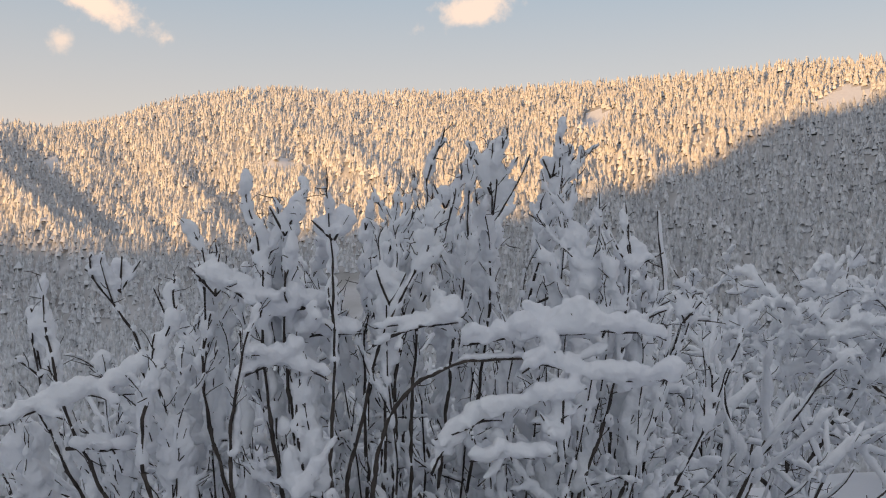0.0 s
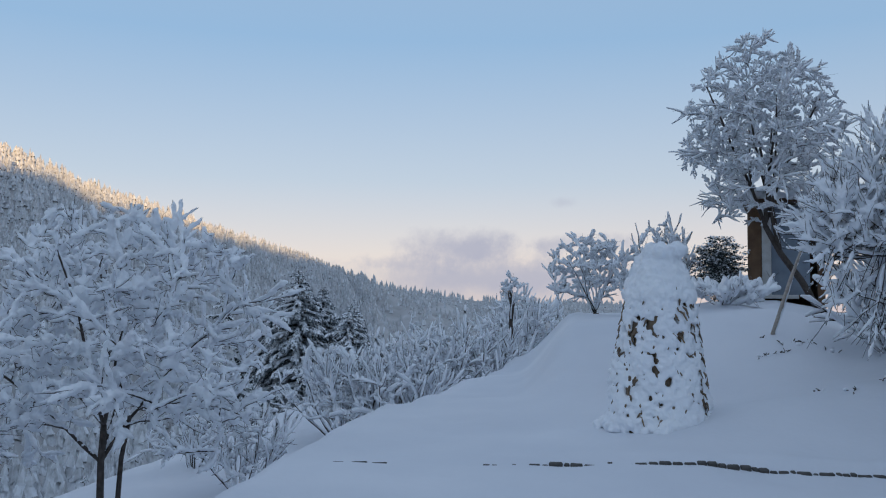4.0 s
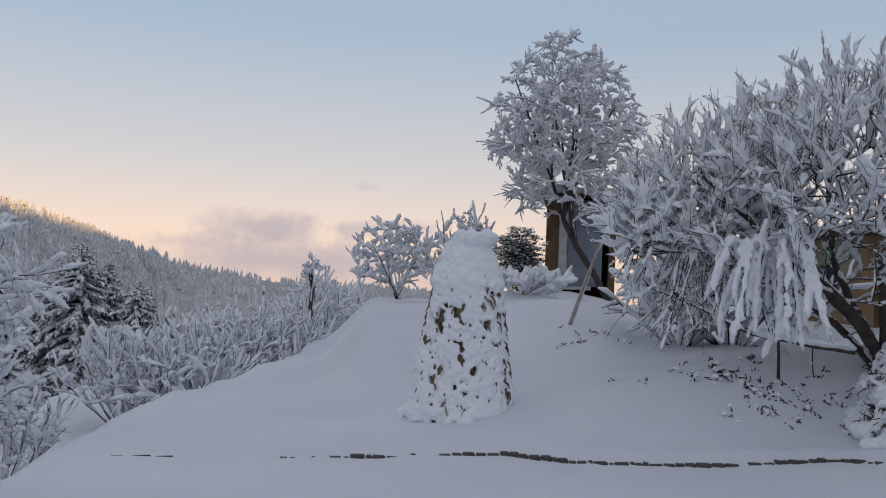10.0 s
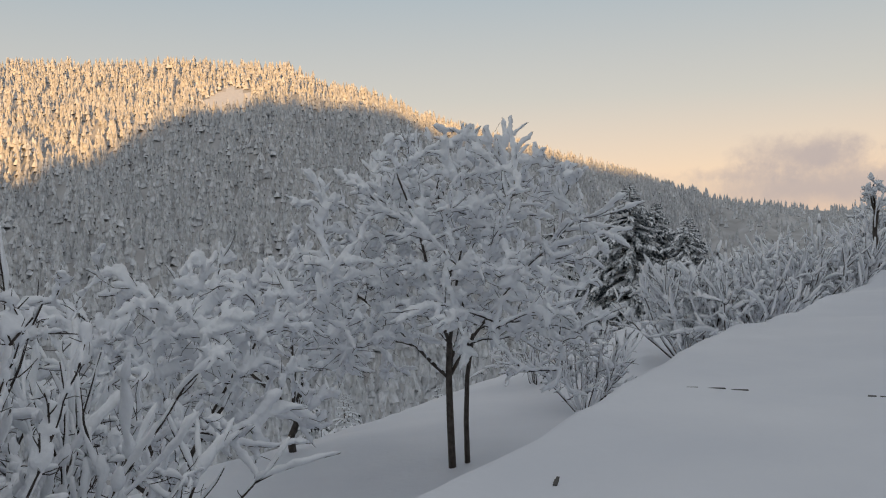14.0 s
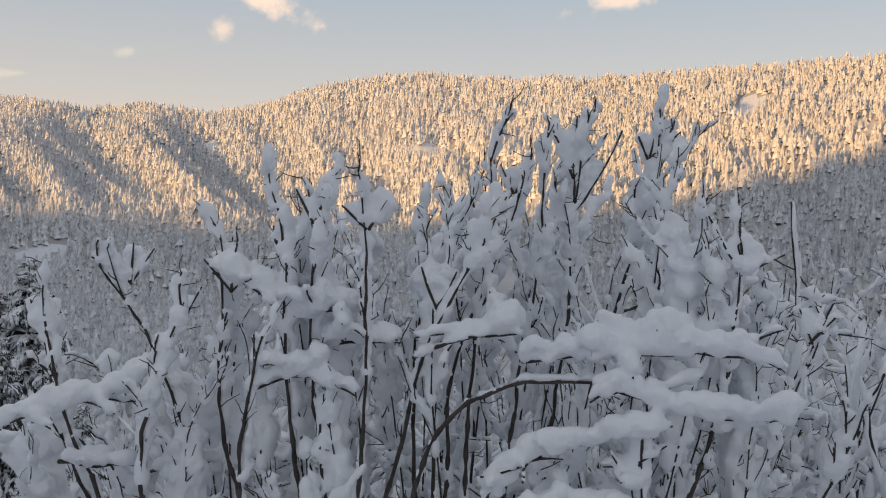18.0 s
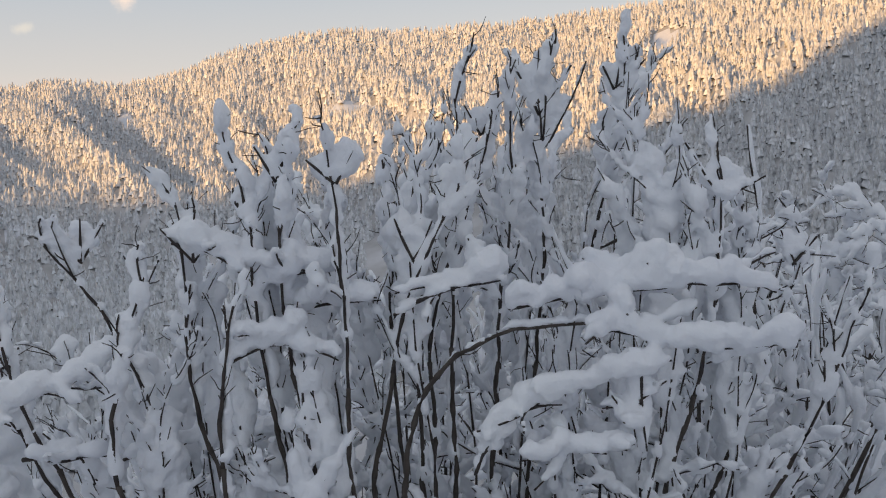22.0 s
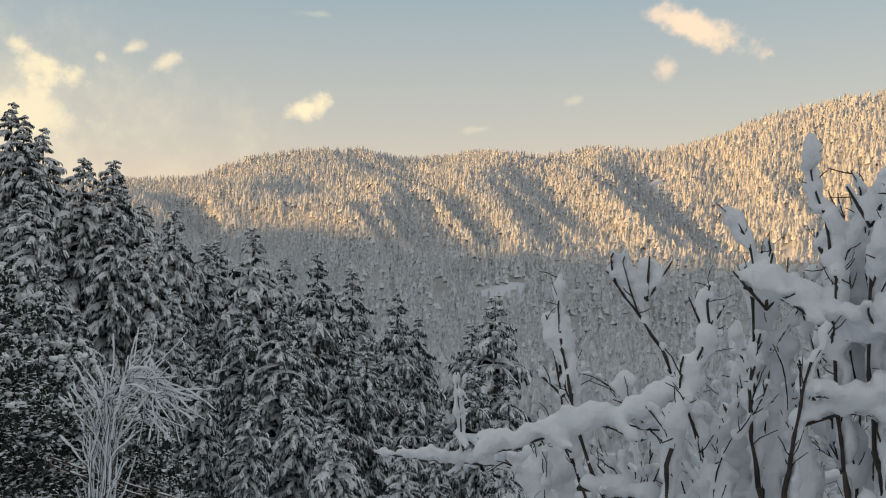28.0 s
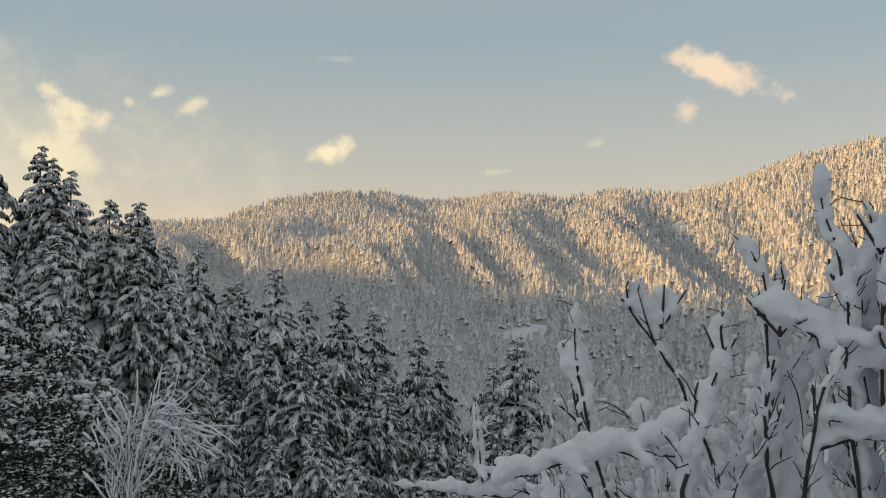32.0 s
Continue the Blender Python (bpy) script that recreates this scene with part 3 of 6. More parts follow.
    def fill_fork(self, one, other, reach=0.8):
        """Snow lodged in the fork between two branches that leave one place, thickening as they part."""
        rng = self.rng
        a, b = resample(one, 0.03)[0], resample(other, 0.03)[0]
        n = int(min(len(a), len(b)) * reach)
        if n < 4:
            return
        a, b = a[:n], b[:n]
        gap = np.linalg.norm(a - b, axis=1)
        if gap[-1] > 0.42:
            return
        strands = 2 if gap[-1] < 0.12 else 3
        behind = np.array([math.cos(self.lee), math.sin(self.lee), 0.0])
        for k in range(strands):
            u = (k + 0.5) / strands
            lumps = np.interp(np.arange(n), np.arange(0, n + 3, 2), rng.uniform(0.6, 1.35, len(np.arange(0, n + 3, 2))))
            r = np.clip(gap * 0.6 / strands + 0.010, 0.012, 0.055) * lumps
            m = n - int(rng.integers(0, max(1, n // 3)))
            ring = r[:m, None] * rng.uniform(0.75, 1.3, (m, self.white.sides))
            centre = a * (1 - u) + b * u + behind * (r * 1.05 + 0.006)[:, None] + rng.normal(0, 0.006, (n, 3))
            self.white.add(centre[:m], ring)
            if rng.random() < 0.35:
                puff = centre[m - 1] + np.array([0, 0, 1.0]) * r[m - 1] * np.array([[-1.0], [0.0], [0.8], [1.5]])
                self.white.add(puff, r[m - 1] * np.array([0.7, 1.45, 1.2, 0.5]))

    def spurs(self, lines, count, length, r):
        """Short bare side twigs along the given lines, sticking out of the snow."""
        rng = self.rng
        for _ in range(count):
            line = lines[int(rng.integers(len(lines)))]
            i = int(rng.integers(0, len(line) - 1))
            p = line[i] + (line[i + 1] - line[i]) * rng.random()
            d = line[i + 1] - line[i]
            d = d / (np.linalg.norm(d) + 1e-9) * 0.7 + rng.normal(0, 0.65, 3)
            n = length * rng.uniform(0.5, 1.5)
            q = bend(p, d, n, rng, 0.35, 0.2, 3)
            self.twigs.add(q, np.array([1.0, 0.9, 0.8, 0.6]) * r * rng.uniform(0.7, 1.3))

    def build(self, parent, bark=None, twig=None, snow_label="thick fresh snow lying along the branches"):
        for i, t in enumerate(self.limbs):
            t.build("trunk" if i == 0 and self.stout > 0.02 else "limb", bark or BARK, parent)
        made = self.twigs.build("branchwork", twig or TWIG, parent), self.white.build("snow_load", SNOW, parent, snow_label)
        for ob in made:
            if ob:
                ob["kind"] = "stuff"
        return made[1]


def view_point(az, el, dist):
    """A place at a heading, height angle and flat distance from the spot where the walk begins."""
    a = radians(az)
    return np.array([math.sin(a) * dist, math.cos(a) * dist, EYE_Z + dist * math.tan(radians(el))])


# ---- conifers of the near wood ----
def conifer_meshes(seed, levels, fingers, reach, needles=NEEDLES):
    """Trunk and drooping snowy boughs of a conifer one metre high, as mesh data shared by its copies."""
    rng = np.random.default_rng(seed)
    trunk = Tubes(7)
    trunk.add([(0, 0, -0.03), (0.002, 0.001, 0.3), (-0.001, 0.002, 0.7), (0, 0, 0.985)], [0.016, 0.012, 0.007, 0.001])
    verts, faces, count = [], [], 0

    def finger(p, d, length, width, sag, n=3):
        """A spray of needles: a flat snowy back and dark flanks that hang down on both sides."""
        nonlocal count
        side = np.cross(d, (0, 0, 1.0))
        side /= np.linalg.norm(side) + 1e-9
        v = []
        for i in range(n):
            f = i / (n - 1)
            c = p + d * length * f + np.array([0, 0, -sag * length * f * f])
            w = width * (0.8 + 0.9 * f - 1.05 * f * f) * rng.uniform(0.7, 1.3)
            drop = width * rng.uniform(0.5, 1.4)
            v += [c - side * w * 1.25 + np.array([0, 0, -drop]), c - side * w * 0.6, c + side * w * 0.6 + np.array([0, 0, w * 0.2]), c + side * w * 1.25 + np.array([0, 0, -drop])]
        verts.append(np.array(v))
        for i in range(n - 1):
            a = count + i * 4
            for q in (0, 1, 2):
                faces.append((a + q, a + q + 4, a + q + 5))
                faces.append((a + q, a + q + 5, a + q + 1))
        count += n * 4

    # whorls of boughs, one above the other, with dark air between them
    for h in np.concatenate([0.14 + 0.80 * (np.arange(levels) / (levels - 1)) ** 0.85, np.linspace(0.945, 0.988, 5)]):
        length = min(0.46 * (1 - h) + 0.012, reach * (0.85 + 0.35 * (1 - h))) * rng.uniform(0.82, 1.15)
        turn = rng.uniform(0, 6.283)
        count_b = int(rng.integers(5, 8)) if h < 0.9 else 4
        for b in range(count_b):
            if rng.random() < 0.12 and h < 0.85:
                continue
            a = turn + 6.283 * b / count_b + rng.uniform(-0.3, 0.3)
            lb = length * rng.uniform(0.65, 1.2)
            out = np.array([math.cos(a), math.sin(a), -0.18 + 0.5 * h * h + rng.uniform(-0.12, 0.12)])
            out /= np.linalg.norm(out)
            sag = rng.uniform(0.4, 0.85) * (1 - 0.45 * h * h)
            p0 = np.array([0, 0, h + rng.uniform(-0.006, 0.006)])
            finger(p0, out, lb, lb * 0.075 + 0.0015, sag, 4)
            side = np.array([-out[1], out[0], 0])
            for f in range(fingers):
                g = 0.3 + 0.68 * f / fingers + rng.uniform(0, 0.08)
                p = p0 + out * lb * g + np.array([0, 0, -sag * lb * g * g])
                sign = 1 if f % 2 else -1
                d = out * rng.uniform(0.3, 0.9) + side * sign * rng.uniform(0.3, 1.0)
                d[2] -= rng.uniform(0.1, 0.6)
                d /= np.linalg.norm(d)
                finger(p, d, lb * rng.uniform(0.13, 0.27), lb * 0.066 + 0.0012, rng.uniform(0.5, 1.3))
    ob_t = trunk.build("trunk", BARK)
    ob_c = mesh_object("crown", np.concatenate(verts), np.array(faces), needles, smooth=False)
    data = ob_t.data, ob_c.data
    bpy.data.objects.remove(ob_t)
    bpy.data.objects.remove(ob_c)
    return data


CONIFERS = [conifer_meshes(3, 33, 10, 0.092), conifer_meshes(5, 30, 11, 0.11), conifer_meshes(8, 35, 9, 0.08),
            conifer_meshes(13, 29, 11, 0.12),
            conifer_meshes(19, 17, 4, 0.13), conifer_meshes(23, 15, 4, 0.15),
            conifer_meshes(17, 30, 10, 0.13, DUSTED_NEEDLES),
            conifer_meshes(29, 30, 10, 0.105, FROSTED), conifer_meshes(31, 28, 10, 0.12, FROSTED)]


def conifer(x, y, top, which, label, rng, group="conifers of the near wood", widen=1.0):
    base = ground_z(x, y) - 0.3
    h = top - base
    root = thing("conifer", pose(x, y, base, rng.uniform(-2, 2), rng.uniform(-2, 2), rng.uniform(0, 360)), label, "conifer", group)
    root.scale = (h * widen, h * widen, h)
    for name, data in zip(("trunk", "crown"), CONIFERS[which]):
        ob = new(name, data)
        ob.parent = root
        if name == "crown":
            ob["label"] = "drooping dark green branches under fresh snow"
    return h


# heading and height angle of the tops that stand out against the sky and the valley
WOOD_TOPS = ((-71.5, 15.0), (-69.3, 13.2), (-67.0, 13.6), (-64.4, 11.9), (-62.6, 11.0), (-61.3, 10.8), (-59.4, 10.1), (-56.9, 9.2), (-55.9, 8.6), (-54.5, 8.0), (-53.0, 6.4),
             (-51.7, 6.3), (-50.1, 5.4), (-48.6, 3.6), (-47.1, 3.5), (-45.6, 1.4), (-44.3, 1.6), (-42.4, 2.3), (-40.4, 0.5), (-38.4, 0.7), (-36.2, -0.3),
             (-33.7, -1.8), (-31.9, -3.3), (-29.6, -3.8), (-27.4, -1.9))
WOOD_AZ, WOOD_EL = [q[0] for q in WOOD_TOPS], [q[1] for q in WOOD_TOPS]


def build_near_wood():
    rng = np.random.default_rng(77)
    tall = "tall dark conifer with drooping branches under heavy snow"
    for az, el in WOOD_TOPS:
        p = view_point(az, el, rng.uniform(62, 80))
        conifer(p[0], p[1], p[2], int(rng.integers(0, 4)) if az < -41 else int(rng.integers(7, 9)), tall, rng, widen=rng.uniform(0.76, 0.95))
    for i in range(22):
        az = -71 + 45 * i / 21 + rng.uniform(-0.7, 0.7)
        el = np.interp(az, WOOD_AZ, WOOD_EL) - rng.uniform(2.2, 5.5)
        d = rng.uniform(44, 58)
        p = view_point(az, el, d)
        conifer(p[0], p[1], p[2], int(rng.integers(0, 4)) if az < -47 else int(rng.integers(7, 9)), "dark conifer with snow piled on its boughs", rng, widen=rng.uniform(0.72, 0.95))
    for i in range(16):
        az = -70 + 46 * i / 15 + rng.uniform(-0.8, 0.8)
        el = np.interp(az, WOOD_AZ, WOOD_EL) - rng.uniform(6.5, 10)
        d = rng.uniform(32, 42)
        p = view_point(az, el, d)
        if p[2] - ground_z(p[0], p[1]) > 4:
            conifer(p[0], p[1], p[2], int(rng.integers(0, 4)), "younger snow-covered conifer low in the wood", rng, widen=rng.uniform(0.75, 1.0))
    # behind the bush the wood runs on down into the valley
    for i in range(64):
        az = rng.uniform(-27, 60)
        d = rng.uniform(60 if az < 15 else 85, 210)
        a = radians(az)
        x, y = math.sin(a) * d, math.cos(a) * d
        conifer(x, y, ground_z(x, y) + rng.uniform(11, 19), int(rng.integers(4, 6)), "snow-laden conifer on the slope into the valley", rng,
                "conifers in the valley", widen=rng.uniform(1.0, 1.3))


build_near_wood()


def blobs(name, centres, sizes, mat, parent=None, label="", seed=0, flat=0.75, detail=1):
    """Lumps pressed together, as snow lies on twigs and stones, in one mesh."""
    rng = np.random.default_rng(seed)
    bm = bmesh.new()
    bmesh.ops.create_icosphere(bm, subdivisions=detail + 1, radius=1.0)
    unit = np.array([v.co[:] for v in bm.verts])
    tri = np.array([[v.index for v in f.verts] for f in bm.faces])
    bm.free()
    n, k = len(centres), len(unit)
    c, s = np.asarray(centres, float), np.asarray(sizes, float)
    bump = 1 + 0.22 * rng.normal(0, 1, (n, k, 1)).clip(-1.5, 1.5) * (1.0, 0.6, 0.25)[detail]
    stretch = rng.uniform(0.75, 1.3, (n, 1, 3)) * np.array([1, 1, flat])
    v = c[:, None, :] + unit[None] * bump * stretch * s[:, None, None]
    f = tri[None] + (np.arange(n) * k)[:, None, None]
    return mesh_object(name, v.reshape(-1, 3), f.reshape(-1, 3), mat, parent, label)


def leafy_meshes(seed, needles=LEAVES, leaf=1.0, inner=0.55, pads=0.42):
    """A broad evergreen one metre high: a short trunk and clumps of small leaves, snow on their tops."""
    rng = np.random.default_rng(seed)
    trunk = Tubes(7)
    trunk.add([(0, 0, -0.02), (0.01, 0, 0.2), (0, 0.01, 0.5), (0, 0, 0.8)], [0.03, 0.025, 0.017, 0.004])
    n, k = 560, 28
    u = rng.normal(0, 1, (n, 3))
    u /= np.linalg.norm(u, axis=1)[:, None]
    c = u * np.array([0.25, 0.25, 0.42]) * rng.uniform(inner, 1.08, (n, 1)) + np.array([0, 0, 0.55])
    o = rng.normal(0, 1, (n, k, 3)) * np.array([0.024, 0.024, 0.012])
    p = c[:, None, :] + o
    flat = np.where(o[..., 2:3] > -0.002, 0.15, 1.6)
    a = rng.normal(0, 1, (n, k, 3))
    a[..., 2:3] *= flat
    a /= np.linalg.norm(a, axis=-1)[..., None]
    b = rng.normal(0, 1, (n, k, 3))
    b[..., 2:3] *= flat
    b -= a * (a * b).sum(-1, keepdims=True)
    b /= np.linalg.norm(b, axis=-1)[..., None]
    size = rng.uniform(0.005, 0.010, (n, k, 1)) * leaf
    v = np.stack([p - a * size, p - b * size * 0.55, p + a * size, p + b * size * 0.55], 2).reshape(-1, 3)
    f = np.arange(n * k * 4).reshape(-1, 4)
    ob_t = trunk.build("trunk", BARK)
    ob_c = mesh_object("crown", v, np.concatenate([f[:, [0, 1, 2]], f[:, [0, 2, 3]]]), needles, smooth=False)
    # pads of snow bedded on the upper clumps
    upper = c[(u[:, 2] + rng.normal(0, 0.2, n) > 0.3) & (np.linalg.norm((c - (0, 0, 0.55)) / (0.25, 0.25, 0.42), axis=1) > 0.72)]
    upper = upper[rng.random(len(upper)) < pads]
    three = np.concatenate([upper + rng.normal(0, 0.019, upper.shape) * (1, 1, 0.4) for _ in range(8)])
    ob_s = blobs("snow_load", three + np.array([0, 0, 0.012]), rng.uniform(0.004, 0.011, len(three)), SNOW, None, "", seed, 0.6, 0)
    data = ob_t.data, ob_c.data, ob_s.data
    for ob in (ob_t, ob_c, ob_s):
        bpy.data.objects.remove(ob)
    return data


def build_leafy_trees():
    rng = np.random.default_rng(83)
    # shaded: copy with hardly any snow pads, so the low trees look in shade
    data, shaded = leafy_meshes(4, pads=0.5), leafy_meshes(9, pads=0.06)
    for az, el, d, wide in ((-63.2, 2.3, 30, 1.0), (-66.8, 3.6, 31, 1.0), (-58.3, 2.0, 33, 0.8), (-60.7, 0.6, 29, 0.95), (-54.2, -3.1, 29, 0.9), (-56.8, -5.0, 26, 0.95), (-64.0, -4.0, 26, 1.0), (-50.0, -7.0, 30, 0.9)):
        p = view_point(az, el, d)
        base = ground_z(p[0], p[1]) - 0.2
        h = p[2] - base
        root = thing("evergreen_tree", pose(p[0], p[1], base, 0, 0, rng.uniform(0, 360)), "bushy dark evergreen tree with clumps of snow on its leaves", "tree", "broad evergreens in the wood")
        root.scale = (h * wide, h * wide, h)
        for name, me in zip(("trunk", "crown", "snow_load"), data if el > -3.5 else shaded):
            ob = new(name, me)
            ob.parent = root
            if name != "trunk":
                ob["kind"] = "stuff"
    # the dark round shrub on the knoll
    p = view_point(81.8, 4.7, 25.0)
    base = ground_z(p[0], p[1]) - 0.3
    root = thing("evergreen_shrub", pose(p[0], p[1], base), "dense dark round evergreen shrub dusted with snow", "shrub")
    root.scale = (2.9, 2.9, p[2] - base)
    for name, me in zip(("trunk", "crown", "snow_load"), leafy_meshes(6, FROSTED, 1.9, 0.2, 0.9)):
        ob = new(name, me)
        ob.parent = root
        if name != "trunk":
            ob["kind"] = "stuff"


build_leafy_trees()


# ---- bare trees and bushes under snow ----
def place(az, dist):
    a = radians(az)
    x, y = math.sin(a) * dist, math.cos(a) * dist
    return np.array([x, y, ground_z(x, y)])


def rooted(name, base, label, category, group=""):
    return thing(name, Matrix.Identity(4), label, category, group)


def build_front_bush():
    """The big bush before the camera: upright stems with forked tops, the forks filled with snow."""
    sh = Shrubbery(101, 0.03, 0.04, 6, 0.0115, 0.0)
    rng = sh.rng
    sh.pads, sh.back, sh.wander, sh.web, sh.knobs = 0.12, 1.12, 0.3, 0.85, True
    top_az = (-24, -18, -13, -8, -3, 2, 6, 9, 13, 16, 20, 24)
    top_el = (-11, -8.5, -4.0, 0.5, 2.5, 3.6, 5.0, 5.6, 5.0, 1.5, -2.0, -5.0)
    for i in range(62):
        az = rng.uniform(-22, 21)
        d = rng.uniform(5.0, 6.9)
        el = np.interp(az, top_az, top_el) - abs(rng.normal(0, 3.2)) - 3.0
        tip = view_point(az, el, d)
        root = np.array([0.35 + (tip[0] - 0.35) * rng.uniform(0.3, 0.75), tip[1] + rng.uniform(-0.5, 0.3), 0])
        root[2] = ground_z(root[0], root[1]) - 0.1
        k = np.linspace(0, 1, 9)[:, None]
        bow = np.array([(tip[0] - root[0]) * 0.12, 0, 0])
        line = root + (tip - root) * k + np.sin(k * math.pi) * (bow + rng.normal(0, 0.1, 3)) + rng.normal(0, 0.018, (9, 3))
        sh.limb(line[:6], 0.011, 0.008, 0, 0.016, 0.7, 0.4, (6, 18))
        sh.grow(line[5:], 0.0065, 0, 2, 4, 0.34, 0.5, 0.3, 0.018 + 0.026 * rng.random() ** 2, 0.75, 0.3, 0.0, 0.0034, 0.25, (8, 24))
        for f in (0.3, 0.4, 0.5, 0.6, 0.7):
            j = int(f * 8)
            way = np.array([rng.normal(0, 0.8), rng.normal(0, 0.5), rng.uniform(0.1, 0.9)])
            sub = bend(line[j], way, rng.uniform(0.35, 0.8), rng, 0.35, 0.2, 5)
            sh.grow(sub, 0.005, 0, 1, 3, 0.45, 0.7, 0.1, 0.020 + 0.024 * rng.random() ** 2, 0.7, 0.35, 0.0, 0.0042, 0.25, (8, 26))

    def course(points, d):
        line, _ = resample(np.array([view_point(a, e, d) for a, e in points]), 0.1)
        for _ in range(8):
            line[1:-1] = (line[:-2] + 2 * line[1:-1] + line[2:]) / 4
        return line + rng.normal(0, 0.005, line.shape)

    def stem(points, d, r, snow, cling=0.6, forks=0, gaps=0.1):
        line = course(points, d)
        if forks:
            sh.grow(line, r, 0, 1, forks, 0.16, 0.5, 0.35, snow, cling, 0.2, 0.0, 0.005, 0.12, (8, 26))
        else:
            sh.limb(line, r, r * 0.4, 0, snow, cling, gaps, (20, 60))
        return line

    # leading stems: a shared foot, a bare dark front, side shoots on the upper part
    for pts, d, snow, forks in (([(-1.6, -15.1), (-1.3, -8.2), (-1.2, -3.2), (-1.1, 1.1), (-1.5, 2.6)], 4.9, 0.024, 3),
                                ([(-8.0, -15.1), (-7.8, -9.4), (-7.1, -6.3), (-6.5, -4.2)], 4.8, 0.026, 3),
                                ([(-0.9, -15.8), (0.8, -10.0), (1.2, -6.6), (2.3, -4.0), (4.8, 0.0), (5.4, 2.0)], 5.05, 0.026, 6),
                                ([(4.0, -4.7), (4.6, -0.4), (4.9, 4.0), (4.8, 6.4)], 5.4, 0.026, 5),
                                ([(8.7, -4.8), (8.9, -0.4), (8.9, 3.9), (9.1, 7.0)], 5.75, 0.032, 6),
                                ([(10.9, -4.2), (11.6, -1.9), (12.4, 1.0), (12.8, 4.6), (13.4, 6.6)], 5.8, 0.032, 6),
                                ([(2.7, -6.1), (4.2, -3.3), (5.3, -0.4), (6.4, 4.0), (6.7, 4.8)], 5.4, 0.03, 6),
                                ([(2.0, -4.7), (2.2, -1.4), (2.4, 1.0)], 5.3, 0.032, 5),
                                ([(0.6, -6.0), (1.1, -1.5), (0.8, 2.4)], 5.5, 0.03, 5),
                                ([(6.3, -6.0), (7.4, -1.0), (7.6, 3.6), (7.3, 5.6)], 5.6, 0.03, 6),
                                ([(-4.4, -7.0), (-4.4, -1.7), (-4.0, 1.2), (-3.7, 3.6)], 5.0, 0.034, 5),
                                ([(-5.8, -8.0), (-5.8, -1.7), (-5.7, 1.2), (-6.1, 2.7)], 5.0, 0.034, 5),
                                ([(-9.6, -9.0), (-9.3, -4.0), (-9.0, -0.5), (-9.3, 1.0)], 5.1, 0.036, 5),
                                ([(-12.4, -7.1), (-13.5, -5.3), (-14.1, -2.7), (-15.2, -1.2), (-15.8, -0.7)], 5.25, 0.03, 3),
                                ([(-18.0, -8.4), (-18.2, -4.1), (-18.4, -1.8)], 5.2, 0.028, 4),
                                ([(-13.0, -15.0), (-13.4, -10.2), (-12.6, -8.7), (-11.8, -5.2), (-10.9, -2.6)], 4.9, 0.04, 4),
                                ([(17.2, -7.6), (17.4, -4.8), (17.7, -1.9), (17.5, 1.1)], 5.4, 0.03, 4),
                                ([(-3.2, -15.7), (-3.6, -12.7), (-3.7, -8.1)], 4.9, 0.024, 3),
                                ([(20.0, -8.5), (21.0, -4.6), (21.6, -3.0)], 5.7, 0.03, 4),
                                ([(22.5, -11.0), (23.6, -6.5), (24.2, -5.2)], 5.6, 0.03, 4),
                                ([(-18.3, -11.2), (-18.6, -8.2), (-18.5, -6.3), (-19.1, -4.2)], 5.6, 0.03, 4)):
        top = 2.2 if pts[-1][1] > 4 else 1.2
        line = course([(pts[0][0] * 0.6 + 0.6, -25.0)] + [(a, e - top * i / (len(pts) - 1)) for i, (a, e) in enumerate(pts)], d)
        cut = int(len(line) * 0.58)
        sh.limb(line[:cut + 1], 0.0125, 0.0105, 0, 0.02, 0.8, 0.3, (10, 30))
        sh.grow(line[cut:], 0.0098, 0, 2, forks, 0.22, 0.48, 0.35, snow, 0.85, 0.18, 0.0, 0.0048, 0.1, (14, 40))
    # wide forks at the tops, each with its lodged snow
    for d, fork, tips in ((5.75, (8.9, 3.0), ((7.6, 6.8), (9.1, 7.0), (10.6, 6.2))), (5.75, (8.9, 1.0), ((11.4, 6.3), (9.4, 5.5))), (5.8, (12.8, 4.0), ((12.2, 6.0), (13.3, 6.7), (14.4, 6.2))),
                          (5.25, (-14.1, -2.7), ((-16.1, -0.6), (-14.0, 0.2), (-13.0, -0.1))), (5.4, (17.7, -1.9), ((16.0, 1.9), (17.5, 1.3), (19.6, 0.0))),
                          (4.9, (-1.2, 0.2), ((-2.6, 2.2), (-0.2, 2.6))), (5.0, (-4.2, 0.5), ((-5.2, 3.2), (-3.4, 3.4))), (5.0, (-8.6, -3.2), ((-10.0, -0.6), (-8.3, 0.2), (-7.2, -0.8))),
                          (5.6, (-18.6, -7.6), ((-20.0, -5.6), (-18.9, -3.8), (-17.8, -5.8))), (5.5, (6.0, 2.2), ((5.3, 4.6), (6.9, 5.1))), (5.6, (20.9, -5.2), ((20.4, -2.6), (22.0, -3.0))),
                          (5.05, (2.3, -4.0), ((1.5, -1.0), (3.4, -1.2))), (5.3, (-11.4, -4.6), ((-12.2, -1.8), (-10.6, -2.2)))):
        arms = [course([fork, ((fork[0] + a) / 2 + 0.25 * (a - fork[0]), (fork[1] + e) / 2 - 0.3), (a, e - 0.8)], d) for a, e in tips]
        for arm in arms:
            sh.lines.append(arm)
            sh.limb(arm, 0.007, 0.0045, 0, 0.022, 0.8, 0.1, (20, 60))
        for one, other in zip(arms, arms[1:]):
            sh.fill_fork(one, other, rng.uniform(0.75, 0.95))
